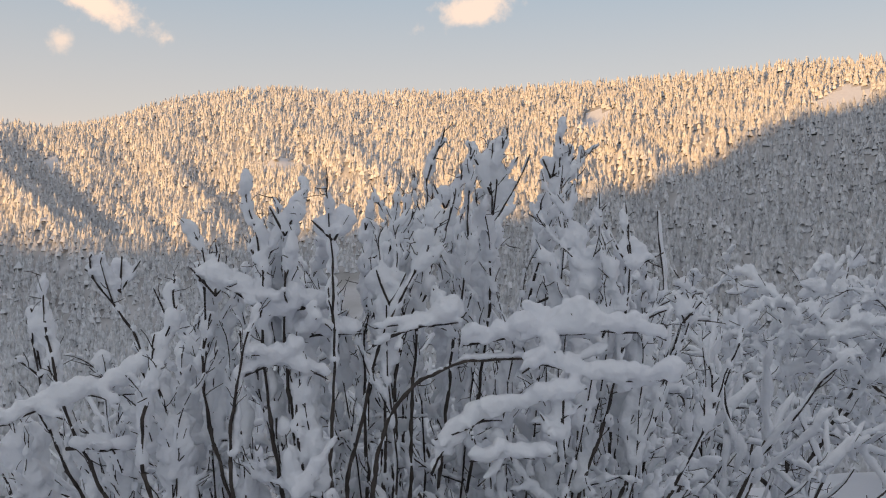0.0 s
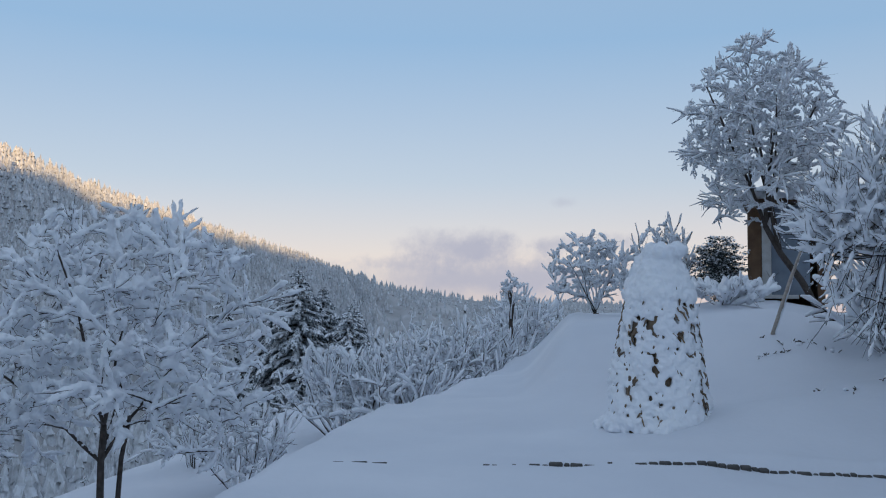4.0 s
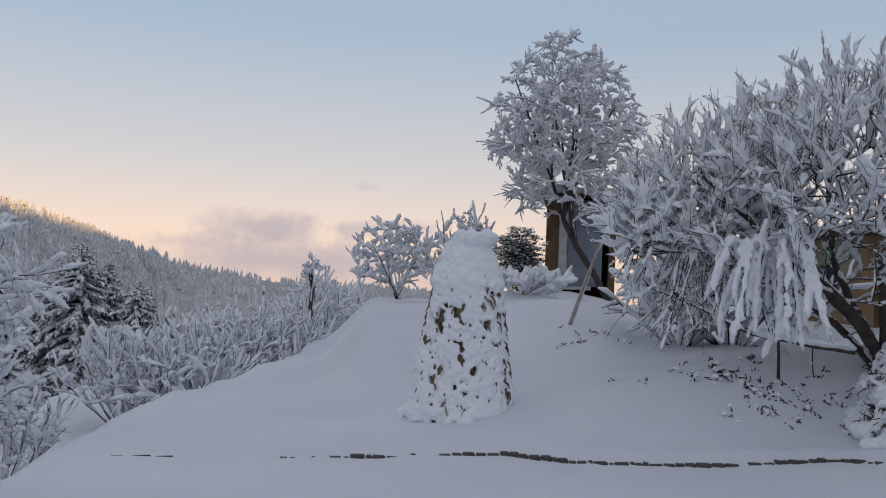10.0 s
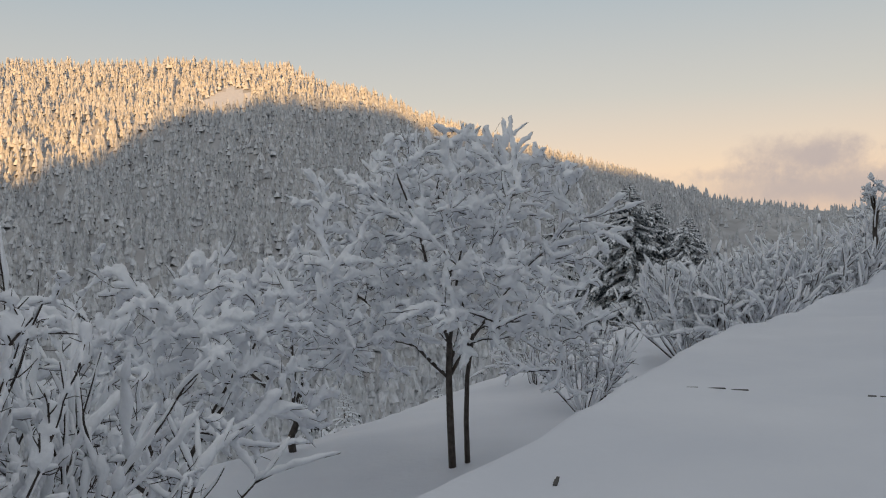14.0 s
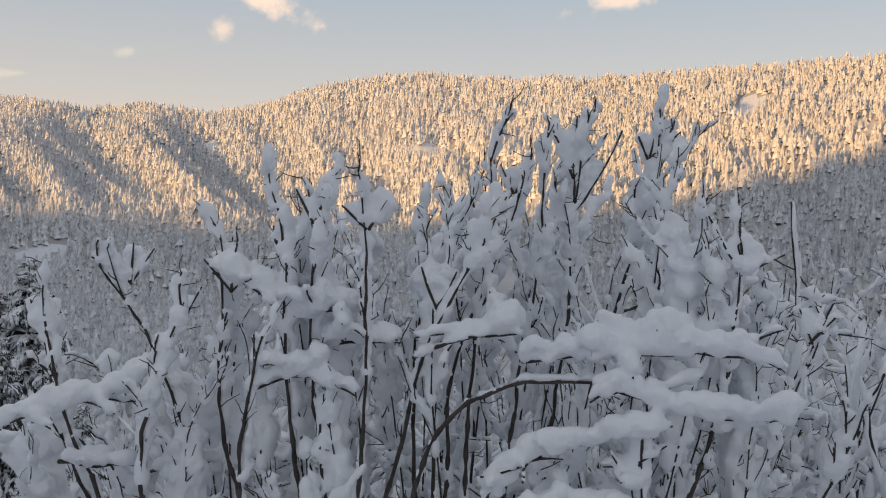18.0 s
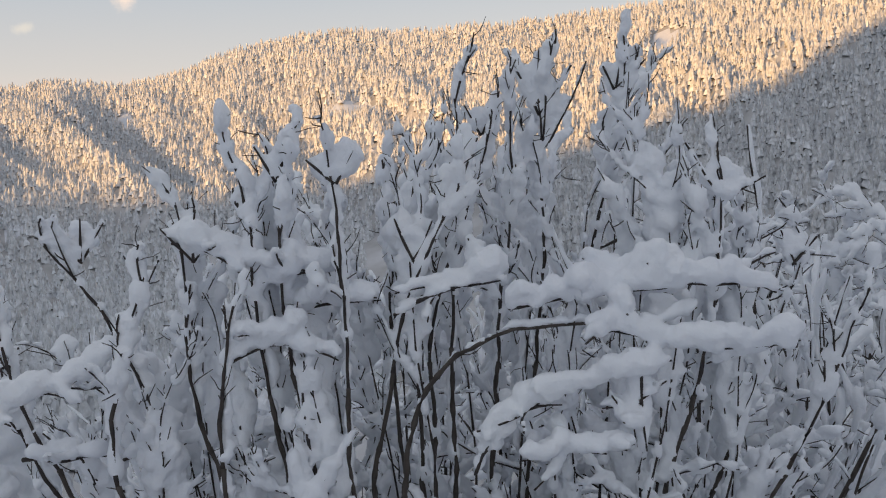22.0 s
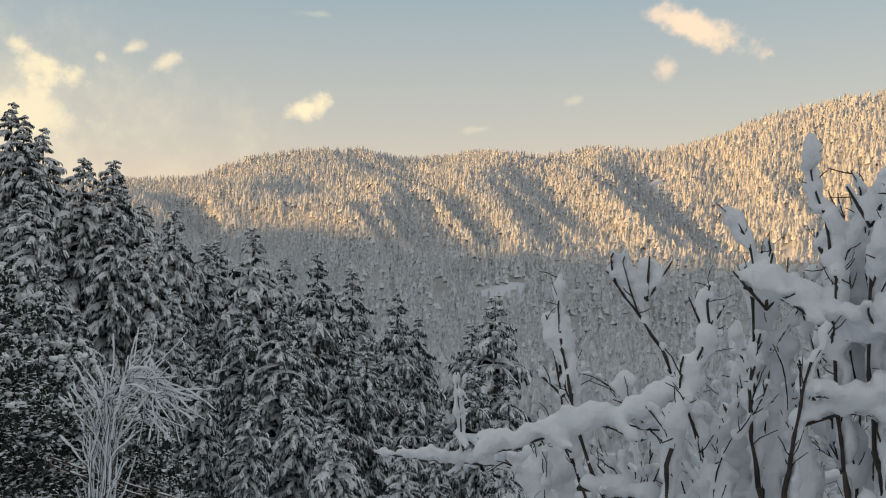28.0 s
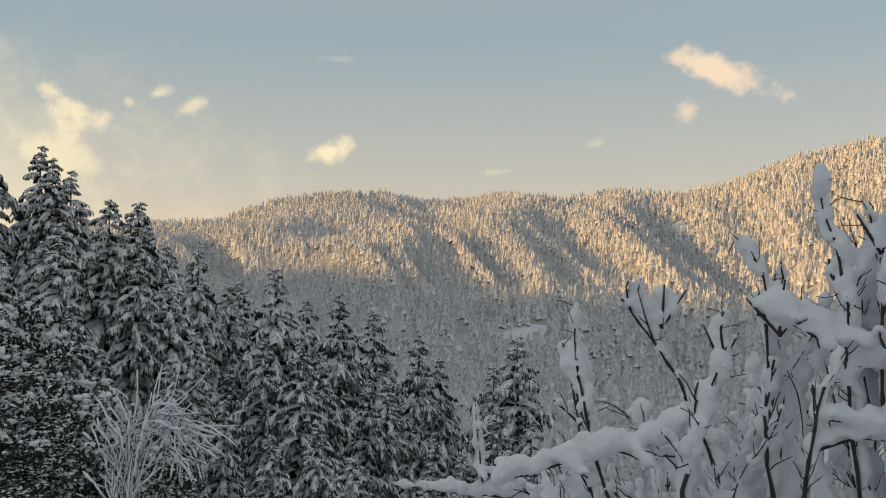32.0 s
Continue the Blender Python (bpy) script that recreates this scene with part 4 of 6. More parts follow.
    # arched boughs, almost bare underneath
    stem([(0.9, -25), (1.1, -14.5), (1.7, -11.8), (2.6, -9.7), (4.1, -8.3), (6.3, -7.5), (9.8, -7.2), (12.0, -7.5)], 4.9, 0.017, 0.02, 0.15)
    stem([(1.2, -6.6), (2.0, -5.5), (3.2, -5.1), (5.0, -4.9), (6.9, -5.2)], 4.95, 0.01, 0.02, 0.3)
    stem([(10.9, -4.2), (12.9, -4.1), (14.1, -3.2), (14.6, -2.1), (13.6, -1.2), (12.3, -0.8)], 6.0, 0.010, 0.015, 0.3)
    # heavy level branches
    for pts, d, s in (([(7.0, -6.6), (8.4, -6.2), (10.0, -5.9), (13.5, -6.1), (16.0, -5.7), (18.3, -5.8)], 4.9, 0.082),
                      ([(10.6, -5.7), (13.0, -5.9), (15.0, -5.5)], 5.0, 0.07),
                      ([(2.7, -5.7), (4.9, -4.6), (6.9, -4.9)], 5.0, 0.068),
                      ([(11.0, -7.5), (13.5, -8.1), (15.7, -9.0), (18.5, -9.1), (20.8, -8.5)], 4.8, 0.066),
                      ([(4.9, -14.6), (5.6, -11.6), (8.8, -11.0), (12.1, -10.1), (14.9, -9.4)], 4.75, 0.058),
                      ([(13.4, -9.8), (13.7, -11.8), (13.4, -13.7)], 4.75, 0.056),
                      ([(-22.3, -10.6), (-20.8, -9.9), (-18.4, -9.2), (-16.2, -8.7), (-14.0, -9.2), (-12.5, -7.1)], 5.0, 0.066),
                      ([(-7.4, -8.4), (-5.6, -7.7), (-3.1, -6.8)], 4.85, 0.07),
                      ([(-9.6, -2.2), (-7.9, -2.4), (-5.8, -3.2)], 5.0, 0.046),
                      ([(-3.8, -6.0), (-2.0, -5.4), (0.5, -5.7)], 5.0, 0.068),
                      ([(-5.3, -4.6), (-3.4, -4.0), (-1.3, -3.6)], 5.0, 0.06),
                      ([(8.2, -13.6), (10.2, -12.9), (12.9, -13.2)], 4.7, 0.06),
                      ([(-17.2, -11.8), (-15.2, -12.5), (-13.4, -12.2)], 5.0, 0.06),
                      ([(-13.1, -12.7), (-11.3, -12.0), (-9.6, -11.7), (-7.5, -12.1)], 5.2, 0.05),
                      ([(-27.4, -11.0), (-26.0, -11.3), (-23.5, -11.2), (-20.7, -11.0)], 7.0, 0.05),
                      ([(-25.0, -11.0), (-25.2, -8.6), (-25.4, -6.6)], 7.0, 0.036)):
        line = stem(pts, d, 0.009, s, 0.75, 0, 0.0)
        # side twigs that carry the pad, and its uneven brow
        for _ in range(5):
            j = int(rng.integers(1, len(line) - 1))
            sub = bend(line[j], (rng.normal(0, 1), rng.normal(0, 0.4), rng.uniform(-0.5, 0.5)), rng.uniform(0.12, 0.3), rng, 0.4, 0.0, 4)
            sh.limb(sub, 0.006, 0.004, 0, s * rng.uniform(0.4, 0.7), 0.8, 0.0, (8, 20))
    stem([(-20.0, -15.0), (-20.7, -11.4), (-23.5, -11.4), (-26.0, -11.3), (-29.0, -11.0)], 7.0, 0.010, 0.026, 0.8, 3)
    sh.spurs(sh.lines, 1900, 0.09, 0.003)
    root = rooted("snowy_bush", None, "tall leafless bush, dark stems bowed under thick pads of snow", "bush")
    melt(sh.build(root), 0.016, 2, 0.06)


def build_bush(az, d, height, spread, stems, seed, snow, label, levels=1, kids=4, base_spread=0.4, category="bush", name="snowy_shrub", group="", sag=0.0):
    sh = Shrubbery(seed, snow, 0.08 if d < 13 else 0.13 if d < 22 else 0.19, 6 if d < 12 else 4, 0.02)
    rng = sh.rng
    base = place(az, d)
    wood = []
    for i in range(stems):
        a = rng.uniform(0, 6.283)
        out = rng.uniform(0.1, 1.0) ** 0.7
        p0 = base + np.array([math.cos(a), math.sin(a), 0]) * base_spread * out * spread * 0.5
        p0[2] = ground_z(p0[0], p0[1]) - 0.05
        tip = np.array([math.cos(a) * spread * out, math.sin(a) * spread * out, height * (1 - 0.35 * out * out) * rng.uniform(0.6, 0.9)])
        line = bend(p0, tip, np.linalg.norm(tip), rng, 0.2, 0.3 - sag * out, 7)
        sh.grow(line, 0.012 + 0.004 * height, 0, levels, kids, 0.4, 0.6, 0.25 - sag, snow * rng.uniform(0.8, 1.3), 0.6, 0.25)
        wood += list(line[2:])
    sh.fill(wood, base + np.array([0, 0, height * 0.45]), (spread, spread, height * 0.52), stems * 5, 0.009, snow, 1, 4, 0.5, 0.65, 0.2 - sag, (0.35, 1.0), -0.5, 0.15, 0.65, 0.0045)
    sh.spurs(sh.lines, stems * 16, 0.2, 0.005)
    root = rooted(name, base, label, category, group)
    sh.build(root)
    return root


def build_tree(az, d, height, spread, limbs, seed, snow, label, trunk=0.11, fork=0.3, levels=1, kids=5, lean=(0, 0), name="snowy_tree", sag=0.0, twin=False, lift=0.2,
               fills=160, squat=0.5, low=-0.45):
    """A trunk, a few limbs, and a crown filled with forking branches."""
    sh = Shrubbery(seed, snow, 0.11 if d < 16 else 0.18, 4, 0.03)
    rng = sh.rng
    base = place(az, d)
    top = base + np.array([lean[0], lean[1], height * fork])
    bole = np.array([base - (0, 0, 0.2), base * 0.65 + top * 0.35 + rng.normal(0, 0.04, 3), base * 0.3 + top * 0.7 + rng.normal(0, 0.05, 3), top])
    sh.limb(bole, trunk, trunk * 0.75, 0, 0.0)
    if twin:
        sh.limb(bole + np.array([0.24, -0.1, 0]) + np.array([[0, 0, 0], [0.02, 0, 0], [0.08, 0, 0], [0.2, 0, 0.1]]), trunk * 0.75, trunk * 0.5, 0, 0.0)
    wood = [bole[-1]]
    centre = base + np.array([lean[0], lean[1], height * (1 - squat) + 0.0])
    radii = np.array([spread, spread, height * squat])
    for i in range(limbs):
        a = 6.283 * i / limbs + rng.uniform(-0.4, 0.4)
        out = rng.uniform(0.35, 0.75)
        start = bole[-1] if i % 3 else bole[-2]
        target = centre + np.array([math.cos(a) * spread * out, math.sin(a) * spread * out, height * squat * rng.uniform(-0.1, 0.6)])
        line = bend(start, target - start, np.linalg.norm(target - start), rng, 0.2, lift, 7)
        sh.limb(line, trunk * 0.5, trunk * 0.2, 0, snow, 0.5)
        wood += list(line[1:])
    sh.fill(wood, centre, radii, fills, 0.014, snow, levels, kids, 0.5, 0.7, 0.2 - sag, (0.3, 0.98), low, 0.15, 0.65, 0.0045)
    sh.spurs(sh.lines, fills, 0.2, 0.004)
    root = rooted(name, base, label, "tree")
    load = sh.build(root)
    if d < 20:
        melt(load, 0.028, 1, 0.05)
    return root


build_front_bush()
build_bush(16.5, 7.6, 3.7, 1.3, 18, 111, 0.038, "leafless bush with upright stems coated in snow")
build_bush(21.5, 9.5, 3.0, 1.7, 20, 112, 0.038, "tangled leafless shrub buried in snow")
build_bush(-20.5, 8.5, 2.0, 1.0, 12, 113, 0.035, "low bush of thin snow-coated shoots")
build_bush(9.0, 10.5, 3.4, 1.8, 18, 114, 0.038, "leafless shrub standing behind the big bush")
build_bush(-8.0, 10.0, 2.9, 1.8, 16, 115, 0.038, "leafless shrub standing behind the big bush")
build_tree(27.0, 12.5, 4.0, 2.3, 6, 121, 0.056, "spreading fruit tree bent low under snow", 0.07, 0.2, fills=260, sag=0.12, squat=0.48)
build_tree(34.0, 18.0, 4.0, 2.4, 6, 122, 0.062, "small bare tree white with snow", 0.08, 0.2, fills=200)
build_tree(43.8, 15.0, 5.6, 2.85, 7, 123, 0.050, "bare fruit tree with twin dark trunk and snow-filled crown", 0.065, 0.36, twin=True, fills=620, kids=6, squat=0.42, sag=0.1, low=-0.75)
build_bush(52.0, 20.0, 1.9, 1.2, 18, 124, 0.042, "thin leafless shrub beside the low field")
build_bush(49.0, 24.0, 1.6, 1.4, 9, 131, 0.035, "low snowy scrub at the brink of the field")
for i, (az, d, h, w) in enumerate(((58.5, 27, 3.2, 1.9), (61.0, 26, 3.0, 2.0), (63.2, 29, 3.6, 2.0), (65.3, 31, 3.9, 2.0), (67.2, 33, 3.6, 1.9), (69.5, 37, 3.0, 1.8))):
    build_bush(az, d, h * 0.92, w * 1.1, 30, 140 + i, 0.058, "frosted scrub lining the brink of the slope", group="scrub along the brink")


def build_dark_conifers():
    rng = np.random.default_rng(5)
    for az, d, el, w in ((55.4, 46, 2.3, 1.5), (58.3, 44, 0.2, 1.6), (56.8, 48, 1.2, 1.4), (60.2, 45, -1.8, 1.5), (53.8, 48, 0.6, 1.3)):
        p = view_point(az, el, d)
        conifer(p[0], p[1], p[2], 6, "dense dark bluish conifer dusted with snow below the brink", rng, "dark conifers below the brink", w)


build_dark_conifers()


# ---- the bank, the trees on it and the buildings ----
BRICK = material("brick", (0.27, 0.066, 0.026), 0.85, second=(0.19, 0.05, 0.024), scale=9.0, third=(0.31, 0.10, 0.04), bump=0.4, random_tint=0.6)
MORTAR = material("mortar", (0.235, 0.064, 0.028), 0.95, second=(0.17, 0.05, 0.026), scale=3.0, bump=0.4)
OCHRE = material("ochre_plaster", (0.62, 0.28, 0.03), 0.85, second=(0.42, 0.13, 0.014), scale=1.0, third=(0.13, 0.045, 0.014), bump=0.3, bump_scale=30,
                 stretch=(3.4, 3.4, 0.5), third_range=(0.44, 0.6))
GREEN_WALL = material("green_plaster", (0.20, 0.30, 0.22), 0.85, second=(0.26, 0.33, 0.24), scale=1.6, third=(0.24, 0.15, 0.08), bump=0.3, third_range=(0.44, 0.62))
MUD = material("mud_plaster", (0.22, 0.14, 0.08), 0.95, second=(0.13, 0.08, 0.05), scale=2.5, bump=0.5)
TIMBER = material("weathered_timber", (0.45, 0.40, 0.34), 0.8, second=(0.32, 0.28, 0.24), scale=5.0, bump=0.3, stretch=(1, 1, 6))
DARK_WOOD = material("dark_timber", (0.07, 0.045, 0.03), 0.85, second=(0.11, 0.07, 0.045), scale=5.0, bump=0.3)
NAVY = material("dark_blue_paint", (0.018, 0.026, 0.05), 0.6, second=(0.028, 0.036, 0.06), scale=4.0, bump=0.1)
ROOF_RED = material("red_sheet_metal", (0.36, 0.03, 0.035), 0.45, second=(0.28, 0.03, 0.03), scale=3.0, bump=0.05)
ROOF_GREY = material("grey_sheet_metal", (0.12, 0.13, 0.14), 0.5, metal=0.4, second=(0.08, 0.08, 0.09), scale=3.0, bump=0.1)
STONE = material("carved_stone", (0.42, 0.38, 0.29), 0.9, second=(0.33, 0.29, 0.22), scale=7.0, third=(0.24, 0.21, 0.16), bump=0.5)
LETTER = material("letter_paint", (0.07, 0.06, 0.04), 0.8)
CONCRETE = material("concrete", (0.36, 0.34, 0.31), 0.9, second=(0.28, 0.26, 0.24), scale=5.0, bump=0.4)
STRAW = material("dry_straw", (0.20, 0.15, 0.10), 0.95, second=(0.10, 0.075, 0.055), scale=16.0, third=(0.27, 0.20, 0.13), bump=0.8, stretch=(1, 1, 0.2))
TARP = material("blue_sheet", (0.045, 0.095, 0.20), 0.55, second=(0.03, 0.065, 0.15), scale=3.0, bump=0.15)
ROCK = material("dark_stone", (0.10, 0.095, 0.09), 0.9, second=(0.05, 0.048, 0.045), scale=9.0, bump=0.6)
WHITE_PAINT = material("white_paint", (0.66, 0.66, 0.66), 0.6, second=(0.5, 0.49, 0.47), scale=4.0, bump=0.1)
STEEL = material("dish_steel", (0.3, 0.3, 0.31), 0.5, metal=0.5, second=(0.22, 0.22, 0.23), scale=6.0, bump=0.05)


def box(bm, x0, x1, y0, y1, z0, z1, bevel=0.0):
    made = bmesh.ops.create_cube(bm, size=1.0)["verts"]
    for v in made:
        v.co = Vector((x0 + (v.co.x + 0.5) * (x1 - x0), y0 + (v.co.y + 0.5) * (y1 - y0), z0 + (v.co.z + 0.5) * (z1 - z0)))
    if bevel:
        bmesh.ops.bevel(bm, geom=list({e for v in made for e in v.link_edges}), offset=bevel, segments=1, affect="EDGES")
    return bm


def box_part(name, b, mat, parent, label="", bevel=0.01):
    return part(name, box(bmesh.new(), *b, bevel=bevel), mat, parent, label)


def snow_ridge(name, a, b, width, height, parent=None, label="", seed=0, step=0.12):
    """A rounded, uneven roll of snow lying along an edge."""
    rng = np.random.default_rng(seed)
    p, s = resample([a, b], step)
    t = Tubes(8)
    r = width * 0.5 * (0.8 + 0.4 * rng.random(len(p)))
    r[0] *= 0.6
    r[-1] *= 0.6
    t.add(p + rng.normal(0, width * 0.05, p.shape), r, height / width)
    return t.build(name, SNOW, parent, label)


HOUSE = pose(16.73, -7.91, 0, 0, 0, 20)


def wall_with_windows(bm, u0, u1, z0, z1, wins, along, thick):
    """A wall along x (along 'x', face at y 0) or along y (face at x 0), pierced by windows (u0, u1, z0, z1)."""
    def slab(a, b, c, d):
        if b - a < 0.01 or d - c < 0.01:
            return
        if along == "x":
            box(bm, a, b, -thick, 0, c, d)
        else:
            box(bm, 0, thick, a, b, c, d)
    at = u0
    for w in sorted(wins):
        slab(at, w[0], z0, z1)
        slab(w[0], w[1], z0, w[2])
        slab(w[0], w[1], w[3], z1)
        at = w[1]
    slab(at, u1, z0, z1)


def window(house, along, u0, u1, z0, z1, mullions, rails, snow_seed):
    """A timber window frame of posts and rails with no glass, snow on its sill."""
    def bar(a, b, c, d, name):
        if along == "x":
            box_part(name, (a, b, -0.16, -0.05, c, d), TIMBER, frame_ob, bevel=0.008)
        else:
            box_part(name, (0.05, 0.16, a, b, c, d), TIMBER, frame_ob, bevel=0.008)
    frame_ob = box_part("window_frame", (u0, u1, -0.15, -0.06, z1 - 0.07, z1) if along == "x" else (0.06, 0.15, u0, u1, z1 - 0.07, z1), TIMBER, house,
                        "weathered timber window frame without glass")
    for i in range(mullions + 2):
        c = u0 + 0.035 + (u1 - u0 - 0.07) * i / (mullions + 1)
        bar(c - 0.035, c + 0.035, z0, z1 - 0.07, "mullion")
    for i in range(rails):
        c = z0 + (z1 - z0) * (i + 1) / (rails + 1) + (0.18 if rails == 1 else 0.0)
        bar(u0, u1, c - 0.03, c + 0.03, "rail")
    sill = (u0 - 0.06, u1 + 0.06, -0.1, 0.07, z0 - 0.05, z0) if along == "x" else (-0.07, 0.1, u0 - 0.06, u1 + 0.06, z0 - 0.05, z0)
    s = box_part("window_sill", sill, TIMBER, house)
    if along == "x":
        snow_ridge("sill_snow", (u0, 0.0, z0 + 0.03), (u1, 0.0, z0 + 0.03), 0.15, 0.10, s, "white snow on the sill", snow_seed)
    else:
        snow_ridge("sill_snow", (0.0, u0, z0 + 0.03), (0.0, u1, z0 + 0.03), 0.15, 0.10, s, "white snow on the sill", snow_seed)


RED_WINS_A = [(0.9, 2.44, 6.95, 8.55), (4.31, 5.84, 6.95, 8.5)]
RED_WINS_B = [(-3.8, -1.82, 6.98, 8.55)]


def build_house():
    house = thing("house", HOUSE, "three-storey house, raw red brick above stained ochre plaster", "house")
    bm = bmesh.new()
    wall_with_windows(bm, 0.0, 6.7, 5.97, 9.35, RED_WINS_A, "x", 0.24)
    red_a = part("wall", bm, MORTAR, house, "raw red brick upper wall dusted with snow")
    bm = bmesh.new()
    wall_with_windows(bm, -4.1, -0.24, 5.97, 9.35, RED_WINS_B, "y", 0.24)
    red_b = part("wall", bm, MORTAR, house, "raw red brick side wall")
    bm = bmesh.new()
    wall_with_windows(bm, 0.0, 3.0, 3.6, 5.97, [(1.1, 2.17, 4.25, 5.4)], "x", 0.24)
    part("wall", bm, OCHRE, house, "ochre plastered wall streaked with brown stains")
    bm = bmesh.new()
    wall_with_windows(bm, -9.0, -0.24, 2.2, 5.97, [], "y", 0.24)
    part("wall", bm, OCHRE, house, "ochre plastered side wall streaked with rust-brown stains")
    box_part("wall", (3.0, 6.7, -1.5, -1.3, 3.6, 5.97), NAVY, house, "shadowed dark blue recess wall")
    box_part("shutter", (1.08, 2.19, -0.10, -0.02, 4.22, 5.43), NAVY, house, "closed dark blue shutter")
    box_part("wall", (6.46, 6.7, -4.1, -0.24, 1.2, 9.35), MORTAR, house)
    box_part("wall", (0.0, 6.7, -9.0, -8.8, 1.2, 9.0), MUD, house)
    box_part("floor_slab", (0.24, 6.46, -4.1, -0.24, 5.85, 5.96), CONCRETE, house)
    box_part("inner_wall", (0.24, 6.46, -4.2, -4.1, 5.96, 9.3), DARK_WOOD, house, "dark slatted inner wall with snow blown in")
    for i in range(9):
        z = 6.2 + i * 0.34
        snow_ridge("snow_streak", (0.6 + 0.3 * (i % 3), -4.06, z), (3.6 + 0.4 * (i % 4), -4.06, z + 0.05), 0.06, 0.06, house, "", 300 + i)
    window(house, "x", *RED_WINS_A[0], 3, 1, 31)
    window(house, "x", *RED_WINS_A[1], 2, 1, 32)
    window(house, "y", *RED_WINS_B[0], 3, 1, 33)
    log = Tubes(8)
    log.add([(1.15, -0.02, 7.2), (1.9, -0.02, 7.22)], [0.07, 0.07])
    log.build("beam", TIMBER, house, "pale round beam lying across the window")
    # joist ends under the brick
    for i in range(12):
        x = 0.12 + i * 0.25
        box_part("joist_end", (x, x + 0.09, -0.05, 0.10, 5.84, 5.97), DARK_WOOD, house, bevel=0.006)
    box_part("ledge", (2.9, 4.4, 0.0, 0.75, 6.12, 6.3), CONCRETE, house, "brown concrete ledge with snow")
    snow_ridge("ledge_snow", (2.95, 0.5, 6.33), (4.35, 0.5, 6.33), 0.34, 0.16, house, "", 34)
    snow_ridge("ledge_snow", (0.02, 0.03, 5.98), (0.0, -0.5, 5.99), 0.08, 0.08, house, "", 35)
    # open attic under a metal roof
    for i, x in enumerate((0.1, 1.4, 2.8, 4.2, 5.6, 6.55)):
        box_part("attic_post", (x - 0.05, x + 0.05, -0.2, -0.1, 9.35, 9.35 + (3.5 - abs(x - 3.35) * 0.92)), DARK_WOOD, house)
    for z in (9.75, 10.25):
        box_part("attic_rail", (0.0, 6.7, -0.16, -0.10, z, z + 0.07), TIMBER, house)
    snow_ridge("parapet_snow", (0.0, -0.05, 9.38), (6.7, -0.05, 9.38), 0.22, 0.08, house, "", 36)
    snow_ridge("rail_snow", (0.0, -0.13, 10.34), (5.8, -0.13, 10.34), 0.12, 0.07, house, "", 37)
    for sign, name in ((1, "roof"), (-1, "roof")):
        bm = bmesh.new()
        n = 64
        rows = []
        for y in np.linspace(-9.4, 0.45, n):
            dz = 0.03 * math.sin(y * 30)
            for t in (0.0, 1.0):
                x = 3.35 + sign * 3.9 * t
                rows.append((bm.verts.new((x, y, 13.0 - 3.2 * t + dz)), bm.verts.new((x, y, 12.96 - 3.2 * t + dz))))
        for i in range(n - 1):
            a, b, c, d = rows[2 * i], rows[2 * i + 1], rows[2 * i + 3], rows[2 * i + 2]
            bm.faces.new((a[0], b[0], c[0], d[0]))
            bm.faces.new((a[1], d[1], c[1], b[1]))
        roof = part("roof", bm, ROOF_GREY, house, "corrugated metal roof with a dark underside")
        bm = bmesh.new()
        x1, z1 = 3.35 + sign * 3.95, 9.72
        v = [bm.verts.new(p) for p in ((3.35, 0.47, 12.92), (x1, 0.47, z1), (x1, 0.51, z1), (3.35, 0.51, 12.92), (3.35, 0.47, 13.12), (x1, 0.47, z1 + 0.2), (x1, 0.51, z1 + 0.2), (3.35, 0.51, 13.12))]
        for q in ((0, 1, 2, 3), (4, 7, 6, 5), (0, 4, 5, 1), (3, 2, 6, 7), (1, 5, 6, 2), (0, 3, 7, 4)):
            bm.faces.new([v[i] for i in q])
        bmesh.ops.recalc_face_normals(bm, faces=bm.faces)
        part("barge_board", bm, ROOF_RED, roof, "red painted roof edge")
    # green ground floor with its flat snowy roof
    bm = bmesh.new()
    wall_with_windows(bm, 2.4, 12.2, 1.0, 3.5, [(4.9, 5.85, 0.9, 3.1), (7.3, 8.1, 1.9, 2.9), (9.6, 10.5, 0.9, 3.0)], "x", 0.2)
    for v in bm.verts:
        v.co.y += 1.2
    part("wall", bm, GREEN_WALL, house, "peeling green plastered ground-floor wall, muddy below")
    box_part("door", (4.9, 5.85, 0.47, 1.08, 1.2, 3.1), NAVY, house, "dark blue door standing in shadow")
    box_part("shutter", (7.3, 8.1, 0.47, 1.08, 1.9, 2.9), NAVY, house)
    box_part("door", (9.6, 10.5, 0.47, 1.08, 1.2, 3.0), NAVY, house)
    box_part("wall", (0.0, 2.4, 0.3, 0.5, 1.0, 3.5), MUD, house, "brown mud-plastered base wall")
    box_part("wall", (0.02, 0.22, -9.0, -0.24, 1.0, 2.2), MUD, house)
    box_part("wall", (0.02, 0.22, -0.24, 0.3, 1.0, 3.42), MUD, house)
    box_part("slab_roof", (2.0, 12.4, -0.3, 1.75, 3.5, 3.64), DARK_WOOD, house, "dark flat roof over the ground floor")
    box_part("slab_roof", (-0.4, 2.2, -0.2, 0.9, 3.42, 3.56), MUD, house)
    snow_ridge("roof_snow", (2.1, 1.55, 3.70), (12.3, 1.55, 3.70), 0.36, 0.20, house, "thick snow along the flat roof", 38)
    snow_ridge("roof_snow", (-0.3, 0.72, 3.60), (2.1, 0.72, 3.62), 0.34, 0.18, house, "", 39)
    # side wing with its own eave
    box_part("wing_wall", (-0.75, 0.0, -9.0, -4.15, 1.2, 8.3), OCHRE, house, "ochre plastered wing beside the brick wall")
    bm = bmesh.new()
    box(bm, -1.5, 3.2, -9.4, -3.3, 0, 0.07)
